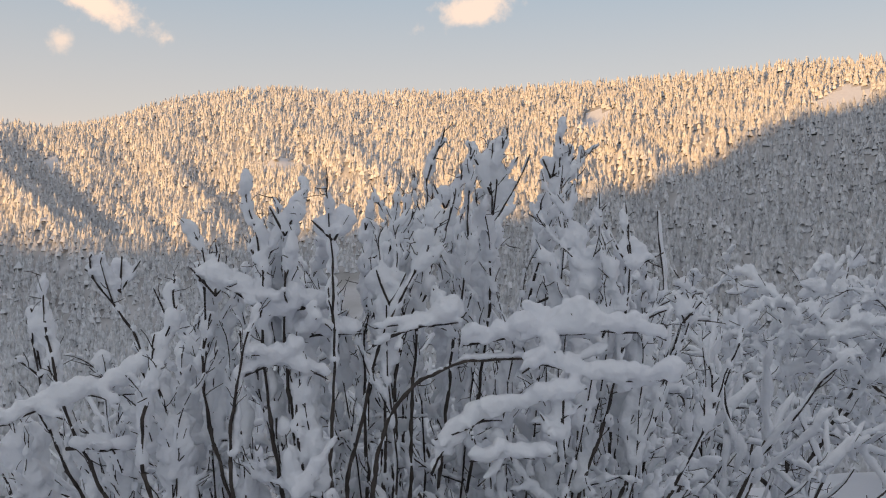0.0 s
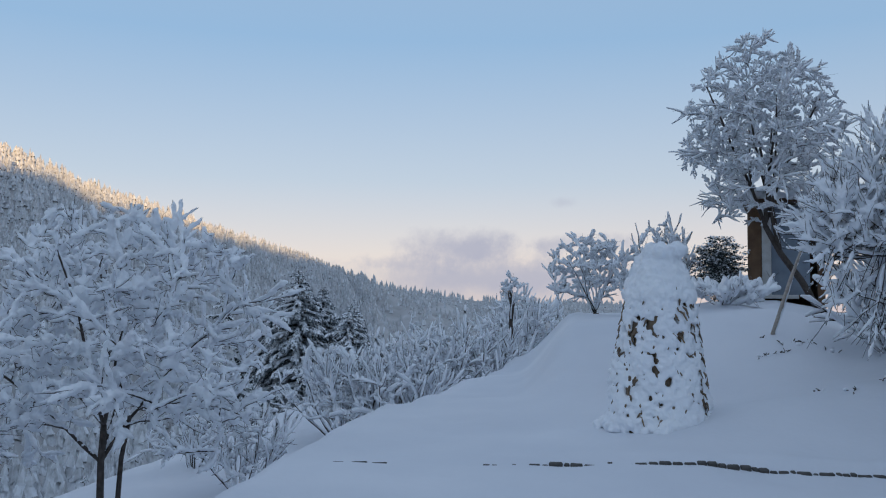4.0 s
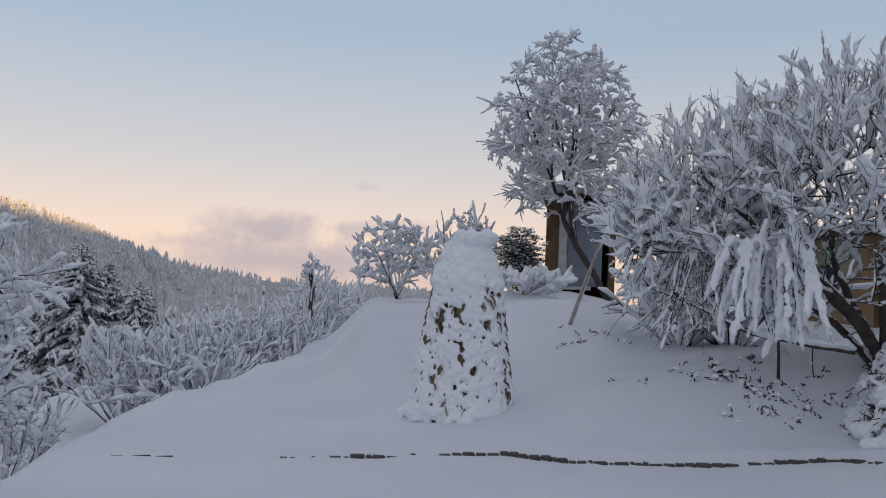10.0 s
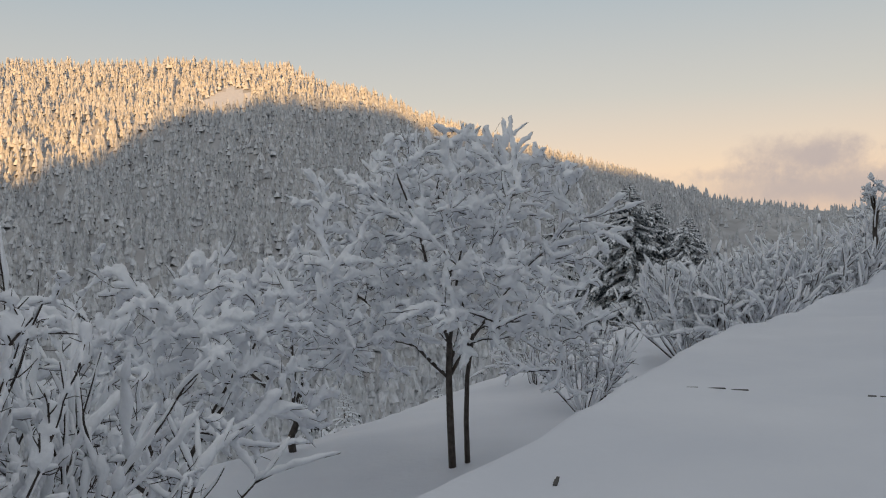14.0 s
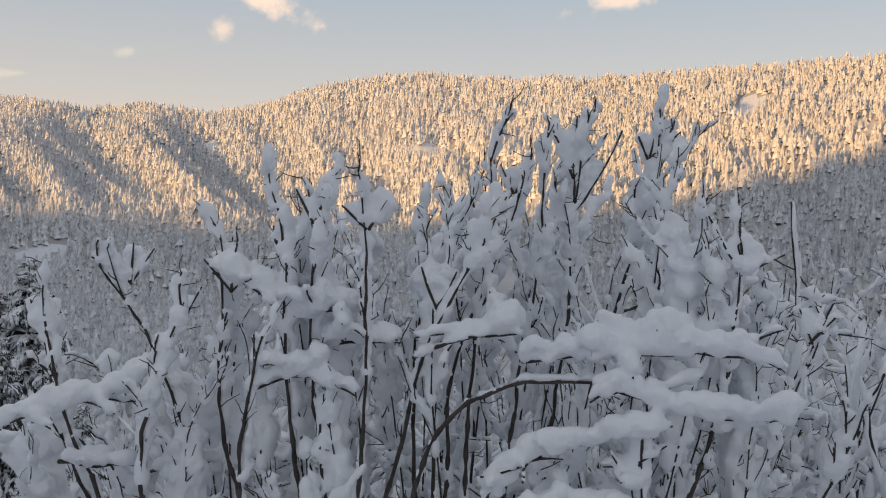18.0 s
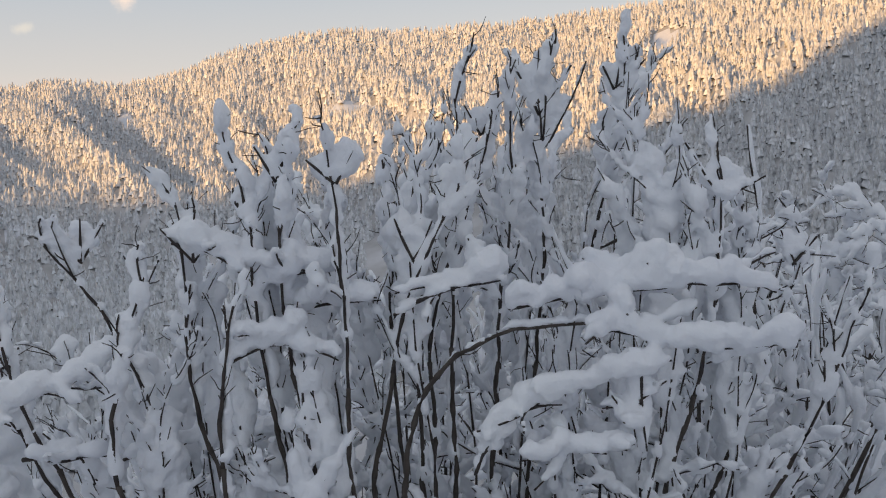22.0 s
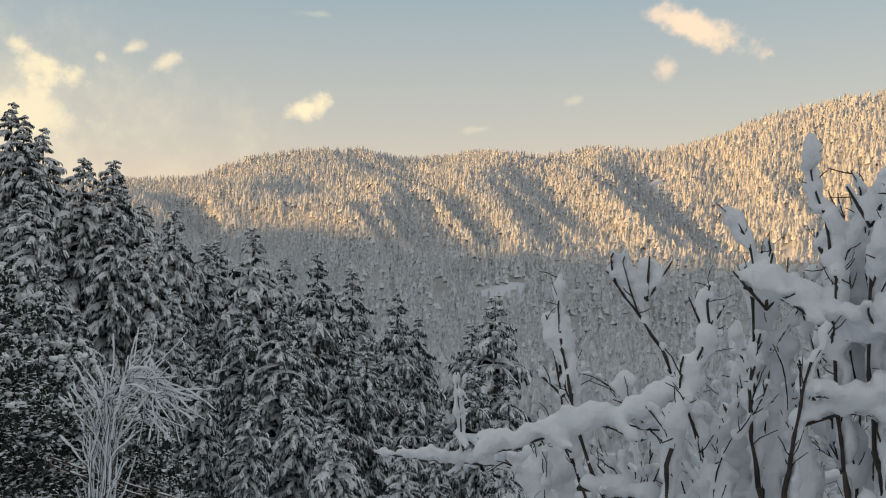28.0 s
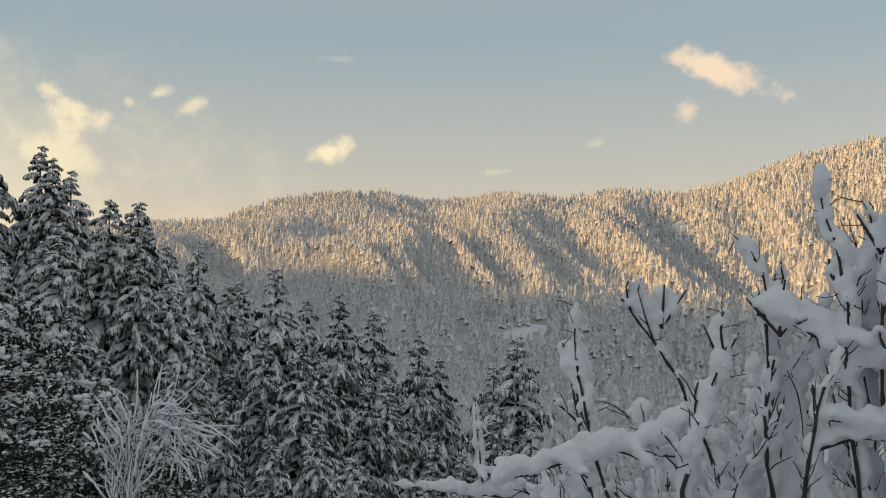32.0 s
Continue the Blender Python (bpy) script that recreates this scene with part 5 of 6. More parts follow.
    for v in bm.verts:
        v.co.z += 8.35 + (v.co.x + 1.5) * 0.45
    wing = part("wing_roof", bm, DARK_WOOD, house, "dark eave of the wing roof")
    snow_ridge("roof_snow", (-1.4, -9.2, 8.52), (-1.4, -3.4, 8.52), 0.42, 0.26, wing, "snow hanging over the eave", 40)
    for i in range(10):
        y = -3.5 - i * 0.6
        box_part("rafter", (-1.45, -0.2, y - 0.04, y + 0.04, 8.22, 8.34), DARK_WOOD, wing)
    rng = np.random.default_rng(9)
    # short dashes of snow caught on the brick courses, most of them near the top
    c = []
    for _ in range(330):
        x, row = rng.uniform(0, 6.6), int(42 * rng.random() ** 0.45)
        for k in range(int(rng.integers(1, 6))):
            c.append((x + 0.028 * k, 0.014, 6.058 + 0.078 * row))
    c = np.array([p for p in c if not any(w[0] - 0.1 < p[0] < w[1] + 0.1 and w[2] - 0.1 < p[2] < w[3] + 0.1 for w in RED_WINS_A)])
    flecks = blobs("snow_fleck", c, rng.uniform(0.008, 0.02, len(c)), SNOW, house, "", 4, 0.5, 0)
    flecks["kind"] = "stuff"
    return house, red_a, red_b


house, red_a, red_b = build_house()


def build_dish():
    dish = thing("satellite_dish", HOUSE @ pose(3.79, 0.42, 7.37, -68, 0, 25), "round satellite dish covered by a pad of snow", "satellite dish")
    bm = bmesh.new()
    bmesh.ops.create_uvsphere(bm, u_segments=24, v_segments=16, radius=0.62)
    bmesh.ops.delete(bm, geom=[v for v in bm.verts if v.co.z > -0.52], context="VERTS")
    for v in bm.verts:
        v.co.z += 0.57
    bmesh.ops.solidify(bm, geom=list(bm.faces), thickness=0.012)
    part("reflector", bm, STEEL, dish, smooth=True)
    bm = bmesh.new()
    bmesh.ops.create_uvsphere(bm, u_segments=24, v_segments=12, radius=0.285)
    for v in bm.verts:
        v.co.z = 0.03 + v.co.z * 0.16
    part("snow_pad", bm, SNOW, dish, "white snow filling the dish", True)
    t = Tubes(6)
    t.add([(0, -0.28, 0.05), (0, -0.16, 0.3), (0, 0.0, 0.42)], [0.012, 0.012, 0.012])
    t.build("feed_arm", DARK_WOOD, dish)
    t = Tubes(8)
    t.add([(0, 0, -0.04), (0, -0.1, -0.2), (0, -0.45, -0.28)], [0.022, 0.022, 0.022])
    t.build("bracket", DARK_WOOD, dish)


build_dish()


def build_pole():
    p = place(120.1, 15.3)
    pole = thing("utility_pole", pose(p[0], p[1], p[2]), "grey concrete utility pole with snow stuck to one side", "pole")
    t = Tubes(10)
    t.add([(0, 0, -0.3), (0.02, 0, 3), (0.0, 0, 7.6)], [0.095, 0.085, 0.07])
    t.build("shaft", CONCRETE, pole)
    for z in (2.55, 3.55, 4.6):
        t = Tubes(10)
        t.add([(0, 0, z), (0, 0, z + 0.05)], [0.09, 0.09])
        t.build("band", STEEL, pole)
    sh = Tubes(6)
    lay_snow(sh, [(-0.04, 0.06, 1.0), (-0.03, 0.05, 7.4)], 0.026, np.random.default_rng(3), 0.06, 0.9, 0.8, (3, 10))
    sh.build("stuck_snow", SNOW, pole)["kind"] = "stuff"


build_pole()


def build_wire(a, b, sag, r, label, snow=0.0):
    p = np.array([np.asarray(a) * (1 - f) + np.asarray(b) * f - np.array([0, 0, sag * 4 * f * (1 - f)]) for f in np.linspace(0, 1, 24)])
    wire = thing("wire", Matrix.Identity(4), label, "wire")
    t = Tubes(5)
    t.add(p, np.full(24, r))
    t.build("strand", DARK_WOOD, wire)
    if snow:
        t = Tubes(6)
        lay_snow(t, p, snow, np.random.default_rng(12), 0.06, 0.9, 0.8, (3, 7))
        t.build("snow_lining", SNOW, wire)


build_wire(view_point(117.0, 19.5, 15.5), view_point(110.0, 7.6, 14.2), 0.05, 0.004, "slack guy wire lined with snow", 0.008)
build_wire(view_point(117.4, 14.5, 17.0), view_point(112.5, 7.0, 18.0), 0.02, 0.004, "thin wire lined with snow", 0.006)


PANEL = material("grey_blue_paint", (0.26, 0.31, 0.38), 0.6, second=(0.20, 0.24, 0.30), scale=3.0, bump=0.2)


def build_hut():
    p = place(84.8, 27.0)
    hut = thing("hut", pose(p[0], p[1], p[2] - 0.3, 0, 0, -85.6 + 90), "small brown outbuilding with a white post behind the tree", "hut")
    box_part("wall", (0.0, 0.3, 0.28, 0.66, 0, 3.1), MUD, hut, "brown mud-plastered wall end")
    box_part("wall", (0.3, 3.6, 0.42, 0.66, 0, 3.1), MUD, hut)
    box_part("post", (-0.08, 0.12, 0.02, 0.27, 0.45, 3.0), WHITE_PAINT, hut, "white painted post", 0.02)
    box_part("sill", (-0.14, 0.3, -0.7, 0.34, 0.36, 0.47), WHITE_PAINT, hut)
    box_part("door", (0.05, 0.11, -1.0, 0.02, 0.47, 3.0), PANEL, hut, "grey-blue panelled door")
    box_part("wall", (0.3, 3.6, -1.4, -1.2, 0, 3.1), MUD, hut)
    box_part("back_wall", (3.5, 3.6, -1.4, 0.66, 0, 3.1), MUD, hut)
    box_part("roof", (-0.3, 3.9, -1.6, 0.8, 3.1, 3.2), DARK_WOOD, hut)
    blobs("roof_snow", [(x, y, 3.26) for x in (0, 0.9, 1.8, 2.7, 3.5) for y in (-1.4, -0.7, 0.0, 0.6)], [0.5] * 20, SNOW, hut, "", 6, 0.35)


build_hut()


def build_stone():
    p = place(109.4, 13.0)
    stone = thing("memorial_stone", pose(p[0], p[1], p[2] + 0.02, -6, 0, -109.4 + 180 - 6), "pointed carved memorial stone with faded lettering under a snow cap", "memorial stone")
    bm = bmesh.new()
    outline = [(-0.43, 0), (0.43, 0), (0.44, 0.35), (0.36, 0.62), (0.2, 0.82), (0.0, 0.92), (-0.2, 0.83), (-0.37, 0.62), (-0.45, 0.35)]
    front = [bm.verts.new((x, 0.09, z)) for x, z in outline]
    back = [bm.verts.new((x, -0.09, z)) for x, z in outline]
    bm.faces.new(front[::-1])
    bm.faces.new(back)
    for i in range(len(outline)):
        j = (i + 1) % len(outline)
        bm.faces.new((front[i], front[j], back[j], back[i]))
    bmesh.ops.recalc_face_normals(bm, faces=bm.faces)
    bmesh.ops.bevel(bm, geom=list(bm.edges), offset=0.02, segments=2, affect="EDGES")
    part("slab", bm, STONE, stone)
    # raised rim
    rim = Tubes(6)
    rim.add([(x * 0.9, 0.095, z * 0.95 + 0.01) for x, z in outline[2:]], [0.022] * 7)
    rim.build("rim", STONE, stone)
    rng = np.random.default_rng(6)

    def writing(text, z, size, x=0.0):
        cu = bpy.data.curves.new("inscription", "FONT")
        cu.body, cu.size, cu.align_x, cu.extrude, cu.offset = text, size, "CENTER", 0.002, 0.0012
        ob = new("inscription", cu)
        cu.materials.append(LETTER)
        ob.parent = stone
        ob.matrix_basis = pose(x, 0.094, z, 90, 0, 180)

    def bars(z, words, size):
        total = sum(words) + 0.03 * (len(words) - 1)
        x = -total / 2
        for w in words:
            box_part("inscription_bar", (x, x + w, 0.088, 0.096, z, z + size), LETTER, stone, bevel=0.0)
            x += w + 0.03

    bars(0.70, (0.06, 0.17), 0.03)
    bars(0.645, (0.1, 0.18), 0.03)
    writing("NAME OF WORK: DEV OF", 0.55, 0.05, 0.02)
    writing("LAND OF", 0.485, 0.05, 0.06)
    for x0, x1 in ((0.18, 0.31), (-0.20, -0.07), (-0.32, -0.23)):
        box_part("inscription_bar", (x0, x1, 0.088, 0.096, 0.488, 0.518), LETTER, stone, bevel=0.0)
    bars(0.415, (0.05, 0.20, 0.08, 0.16), 0.03)
    bars(0.345, (0.08, 0.26, 0.12, 0.12), 0.028)
    bars(0.28, (0.10, 0.22, 0.14, 0.14), 0.028)
    k = np.linspace(0, 1, 26)
    xs = np.interp(k, np.linspace(0, 1, 7), (0.56, 0.45, 0.22, 0.0, -0.22, -0.43, -0.49))
    zs = np.interp(k, np.linspace(0, 1, 7), (0.2, 0.62, 0.88, 0.98, 0.89, 0.68, 0.42))
    cap = Tubes(12)
    line = np.stack([xs, np.full(26, -0.01), zs], -1)
    for _ in range(3):
        line[1:-1] = (line[:-2] + 2 * line[1:-1] + line[2:]) / 4
    cap.add(line, (0.10 + 0.06 * np.sin(k * math.pi) + rng.uniform(-0.012, 0.012, 26)))
    cap.build("snow_cap", SNOW, stone, "thick rounded snow cap")


build_stone()


def build_fence():
    rng = np.random.default_rng(15)
    fence = thing("brushwood_fence", Matrix.Identity(4), "woven brushwood fence of dark sticks with snow on top", "fence")
    n = 150
    az = np.linspace(111.6, 126.0, n)
    dist = np.interp(az, (111.6, 117, 126), (13.7, 14.2, 15.0))
    tops = np.interp(az, (111.6, 117, 126), (1.0, 1.3, 3.0))
    for i in range(n):
        a, d = az[i] + rng.uniform(-0.04, 0.04), dist[i] + rng.uniform(-0.05, 0.05)
        p = place(a, d)
        top = view_point(a + rng.normal(0, 0.25), tops[i] + rng.normal(0, 0.25), d)
        t = Tubes(5)
        r = rng.uniform(0.012, 0.024)
        mid = (p + top) / 2 + rng.normal(0, 0.03, 3)
        t.add([p - (0, 0, 0.1), mid, top], [r * 1.1, r, r * 0.8])
        t.build("stick", TWIG, fence)
    for a in (113.5, 117.6, 121.5):
        p = place(a, np.interp(a, (111.6, 117, 126), (13.6, 14.1, 14.9)))
        t = Tubes(8)
        t.add([p - (0, 0, 0.1), p + (0.02, 0, np.interp(a, (111, 126), (0.75, 1.1)))], [0.06, 0.05])
        t.build("post", DARK_WOOD, fence, "stout brown post")
    for off in (0.35, 0.62):
        line = np.array([place(a, d) + (0, 0, off) for a, d in zip(az[::10], dist[::10] - 0.06)])
        t = Tubes(5)
        t.add(line + rng.normal(0, 0.02, line.shape), np.full(len(line), 0.018))
        t.build("rail", TWIG, fence)
    line = np.array([view_point(a, e + 0.2, d) for a, e, d in zip(az[::5], tops[::5], dist[::5])])
    t = Tubes(7)
    lay_snow(t, line, 0.06, rng, 0.1, 0.9, 0.1)
    t.build("snow_top", SNOW, fence)
    # climbing growth over the fence
    sh = Shrubbery(161, 0.06, 0.09, 6)
    for i in range(120):
        a = sh.rng.uniform(111.8, 125.5)
        d = 14.5 + sh.rng.uniform(0, 0.8)
        top = np.interp(a, (111.8, 114, 117, 120, 125.5), (2.9, 3.2, 4.0, 5.2, 5.6))
        p = view_point(a, sh.rng.uniform(0.8, top), d)
        way = np.array([sh.rng.normal(0, 1), sh.rng.normal(0, 1), sh.rng.uniform(-0.3, 0.8)])
        line = bend(p, way, sh.rng.uniform(0.5, 1.1), sh.rng, 0.5, -0.4, 6)
        sh.grow(line, 0.010, 0, 1, 6, 0.45, 0.85, -0.05, 0.046 * sh.rng.uniform(0.7, 1.4), 0.8, 0.45)
    for i in range(14):
        p = place(sh.rng.uniform(112, 125), 14.8)
        line = bend(p, (sh.rng.normal(0, 0.2), sh.rng.normal(0, 0.2), 1), sh.rng.uniform(0.9, 1.5), sh.rng, 0.3, 0, 6)
        sh.limb(line, 0.018, 0.01, 0, 0.03)
    vine = rooted("climbing_shrub", None, "tangled climbing shrub heaped with snow over the fence", "shrub")
    melt(sh.build(vine), 0.024, 1, 0.045)


build_fence()


def build_haystack():
    p = place(78.3, 12.3)
    rng = np.random.default_rng(21)
    stack = thing("haystack", pose(p[0], p[1], p[2] - 0.1), "cone of stacked dry stalks mostly buried in snow", "haystack")
    bm = bmesh.new()
    prof = [(0.64, -0.1), (0.59, 0.35), (0.53, 0.95), (0.46, 1.4), (0.37, 1.8), (0.25, 2.15), (0.08, 2.42)]
    rings = []
    for r, z in prof:
        rings.append([bm.verts.new((math.cos(a) * r * (1 + 0.07 * math.sin(a * 7 + z * 3)), math.sin(a) * r * (1 + 0.07 * math.sin(a * 7 + z * 3)), z)) for a in np.arange(36) * math.tau / 36])
    for a, b in zip(rings, rings[1:]):
        for i in range(36):
            bm.faces.new((a[i], a[(i + 1) % 36], b[(i + 1) % 36], b[i]))
    bm.faces.new(rings[-1])
    part("straw_body", bm, STRAW, stack, "brown dry stalks showing through")
    t = Tubes(4)
    for i in range(330):
        a = rng.uniform(0, math.tau)
        z = rng.uniform(0.1, 1.9)
        r = np.interp(z, [q[1] for q in prof], [q[0] for q in prof])
        c, s = math.cos(a), math.sin(a)
        w = rng.uniform(-0.05, 0.05)
        t.add([(c * r, s * r, z + 0.05), (c * (r + 0.05) - s * w, s * (r + 0.05) + c * w, z + 0.02), (c * (r + 0.075) - s * w * 2, s * (r + 0.075) + c * w * 2, z - rng.uniform(0.02, 0.09))], [0.012, 0.016, 0.008])
    t.build("straw_fringe", STRAW, stack)["kind"] = "stuff"
    cs, ss = [], []
    for i in range(5200):
        a = rng.uniform(0, math.tau)
        z = 2.4 * rng.random() ** 1.1 - 0.05
        bare = 0.52 - 0.28 * math.exp(-((z - 1.25) / 0.4) ** 2) + 0.2 * (z < 0.45)
        if lattice(np.array(a * 19.0), np.array(z * 10.0), 4) > (bare if z < 1.75 else 0.8):
            continue
        r = np.interp(z, [q[1] for q in prof], [q[0] for q in prof]) + 0.045 * float(lattice(np.array(math.cos(a) * 3.0 + z), np.array(math.sin(a) * 3.0 - z * 3), 9))
        cs.append((math.cos(a) * (r + 0.025), math.sin(a) * (r + 0.025), z))
        ss.append(rng.uniform(0.024, 0.05) + 0.025 * (z > 1.75))
    cs += [(rng.normal(0, 0.12), rng.normal(0, 0.12), 2.3 + rng.uniform(0, 0.12)) for _ in range(12)]
    ss += [0.11] * 12
    for i in range(80):
        a = rng.uniform(0, math.tau)
        r = 0.58 + abs(rng.normal(0, 0.1))
        cs.append((math.cos(a) * r, math.sin(a) * r, max(-0.04, 0.16 - (r - 0.62) * 0.9) * rng.uniform(0.3, 1)))
        ss.append(rng.uniform(0.05, 0.11))
    melt(blobs("snow_coat", cs, ss, SNOW, stack, "clumped snow clinging to the stalks", 22, 1.0, 1), 0.02, 1, 0.05)["kind"] = "stuff"


build_haystack()


def build_kerb():
    """The low stone edge of the road terrace: dark stones under a lip of snow."""
    rng = np.random.default_rng(31)
    kerb = tagged(new("kerb"), "low dark stone edging under a lip of snow", "kerb", kind="structure")
    y = 4.2
    while y > -3.7:
        w = rng.uniform(0.06, 0.17)
        x = float(kerb_x(np.array(y)))
        top = rng.uniform(0.008, 0.034) * min(1.0, 0.45 + 0.12 * (4.2 - y))
        bm = box(bmesh.new(), -0.03, 0.07, -w / 2, w / 2 - 0.003, -0.05, top + (0.0 if y < 3.2 else -0.03), 0.012)
        ob = part("stone", bm, ROCK, kerb)
        ob.matrix_basis = pose(x - 0.03, y - w / 2, ground_z(x - 0.25, y) + 0.018, 0, 0, 17 + rng.uniform(-3, 3))
        y -= w
    for pts in (((8.3, 5.4), (8.75, 4.75)), ((4.9, 4.15), (5.2, 4.35))):
        (x0, y0), (x1, y1) = pts
        for f in rng.uniform(0, 1, 5):
            x, yy = x0 + (x1 - x0) * f, y0 + (y1 - y0) * f
            bm = box(bmesh.new(), -rng.uniform(0.03, 0.1), rng.uniform(0.02, 0.09), -0.012, rng.uniform(0.004, 0.02), -0.04, rng.uniform(-0.005, 0.012), 0.004)
            ob = part("stone", bm, ROCK, kerb)
            ob.matrix_basis = pose(x, yy, ground_z(x, yy), rng.uniform(-8, 8), 0, math.degrees(math.atan2(y1 - y0, x1 - x0)))


build_kerb()


def build_sheet():
    """A blue sheet hung over a heap of poles by the road, snow and twigs on its top."""
    rng = np.random.default_rng(41)
    root = thing("blue_tarpaulin", Matrix.Identity(4), "creased dark blue tarpaulin over a woodpile, snow on top", "tarpaulin")
    bm = bmesh.new()
    grid = []
    n, k = 44, 12
    for i in range(n):
        f = i / (n - 1)
        az = 116.9 + 15 * f
        foot = place(az + 0.3 - 0.5 * f, 9.55 - 0.7 * f)
        head = view_point(az, -4.9 + 2.4 * float(smooth(0.05, 0.4, np.array(f))) + 0.25 * math.sin(f * 70), 9.9 - 0.7 * f)
        row = []
        for j in range(k):
            g = j / (k - 1)
            p = foot * (1 - g) + head * g
            p = p + np.array([math.sin(f * 40 + g * 4), math.cos(f * 40 + g * 4), 0]) * 0.025 * (1 - 0.6 * g) + np.array([0, 0, 0.10]) * math.sin(g * math.pi)
            row.append(bm.verts.new(p - np.array([0, 0, 0.03 * (1 - g)])))
        grid.append(row)
    for i in range(n - 1):
        for j in range(k - 1):
            bm.faces.new((grid[i][j], grid[i + 1][j], grid[i + 1][j + 1], grid[i][j + 1]))
    bmesh.ops.solidify(bm, geom=list(bm.faces), thickness=0.01)
    part("sheet", bm, TARP, root, "", True)
    t = Tubes(6)
    t.add([view_point(116.0, -4.3, 9.75), view_point(117.3, -4.55, 9.72), view_point(119.0, -4.7, 9.7)], [0.03, 0.035, 0.035])
    t.build("batten", NAVY, root, "dark batten sticking out")
    sh = Tubes(7)
    for a, b, r in (((118.4, -4.3), (121.0, -8.9), 0.075), ((119.3, -3.7), (123.0, -8.6), 0.09), ((121.0, -3.8), (125.0, -7.8), 0.08), ((120.0, -3.3), (126.5, -4.3), 0.12),
                    ((123.5, -3.0), (127.5, -7.8), 0.09), ((118.9, -4.2), (120.7, -5.0), 0.09), ((122.5, -2.4), (130.5, -3.4), 0.13)):
        q0, q1 = view_point(a[0], a[1], 9.7), view_point(b[0], b[1], 9.0)
        s = np.linspace(0, 1, 8)[:, None]
        line = q0 * (1 - s) + q1 * s + np.array([0, 0, 0.08]) * np.sin(s * math.pi) + rng.normal(0, 0.025, (8, 3))
        lay_snow(sh, line, r, rng, 0.07, 0.9, 0.0)
    melt(sh.build("snow_load", SNOW, root, "snow-coated poles and twigs lying over the sheet"), 0.022, 3)
    f = rng.uniform(0.1, 1.0, 220)
    c = np.array([view_point(117.8 + 14 * q, -4.7 + 2.3 * float(smooth(0.02, 0.35, np.array(q))), 10.1 - 0.5 * q + rng.uniform(-0.1, 0.35)) for q in f])
    melt(blobs("snow_bed", c, rng.uniform(0.08, 0.19, 220), SNOW, root, "", 42, 0.7), 0.03, 3)


build_sheet()


def build_brambles():
    """The bramble heaps before the stone: snow pads on a dome of dark twigs."""
    rng = np.random.default_rng(51)
    for az, d, w, h, seed in ((103.9, 12.7, 0.6, 0.62, 52), (106.2, 12.75, 0.7, 0.7, 53), (108.6, 12.8, 0.65, 0.62, 54), (108.2, 13.1, 0.8, 0.5, 56), (105.0, 13.1, 0.8, 0.52, 57), (110.2, 12.75, 0.45, 0.5, 59)):
        p = place(az, d)
        heap = thing("bramble_heap", pose(p[0], p[1], p[2] - 0.48), "bramble bush buried under lumpy snow with dark gaps", "bramble", "bramble heaps on the bank")

        def shell(f=1.0):
            a, e = rng.uniform(0, math.tau), math.asin(rng.random())
            q = np.array([math.cos(a) * math.cos(e) * w, math.sin(a) * math.cos(e) * w, math.sin(e) * h])
            return q * (1 + 0.26 * float(lattice(np.array(a * 2.6), np.array(e * 4.0), seed))) * f, e

        cs, ss = [], []
        while len(cs) < int(900 * w):
            q, e = shell()
            if e > 0.2 and lattice(np.array(q[0] * 12 + seed), np.array(q[2] * 13 + q[1] * 12), 8) > -0.12 + 0.75 * e:
                continue
            cs.append(q)
            ss.append(0.025 + 0.045 * rng.random() ** 2 + 0.075 * (e > 0.8))
        for _ in range(int(220 * w)):
            a, f = rng.uniform(0, math.tau), rng.uniform(0.88, 1.18)
            q = np.array([math.cos(a) * w * f, math.sin(a) * w * f, 0.0])
            q[2] = ground_z(p[0] + q[0], p[1] + q[1]) - p[2] + 0.48 + 0.10 * (1.25 - f) / 0.35
            cs.append(q)
            ss.append(rng.uniform(0.045, 0.09))
        melt(blobs("snow_coat", cs, ss, SNOW, heap, "clumped white snow", seed, 0.75, 1), 0.026, 2, 0.05)["kind"] = "stuff"
        sh = Tubes(3)
        for i in range(700):
            q, e = shell(rng.uniform(0.86, 1.06))
            line = bend(q, rng.normal(0, 1, 3) + q * 0.4, rng.uniform(0.06, 0.17), rng, 0.6, -0.4, 4)
            sh.add(line, np.linspace(0.009, 0.005, 5))
        ob = sh.build("branchwork", TWIG, heap)
        ob["kind"] = "stuff"
        bm = bmesh.new()
        bmesh.ops.create_icosphere(bm, subdivisions=3, radius=1.0)
        for v in bm.verts:
            v.co = Vector((v.co.x * w * 0.62, v.co.y * w * 0.62, v.co.z * h * 0.7))
        part("inner_growth", bm, BARK, heap, "dark tangle inside", True)


build_brambles()


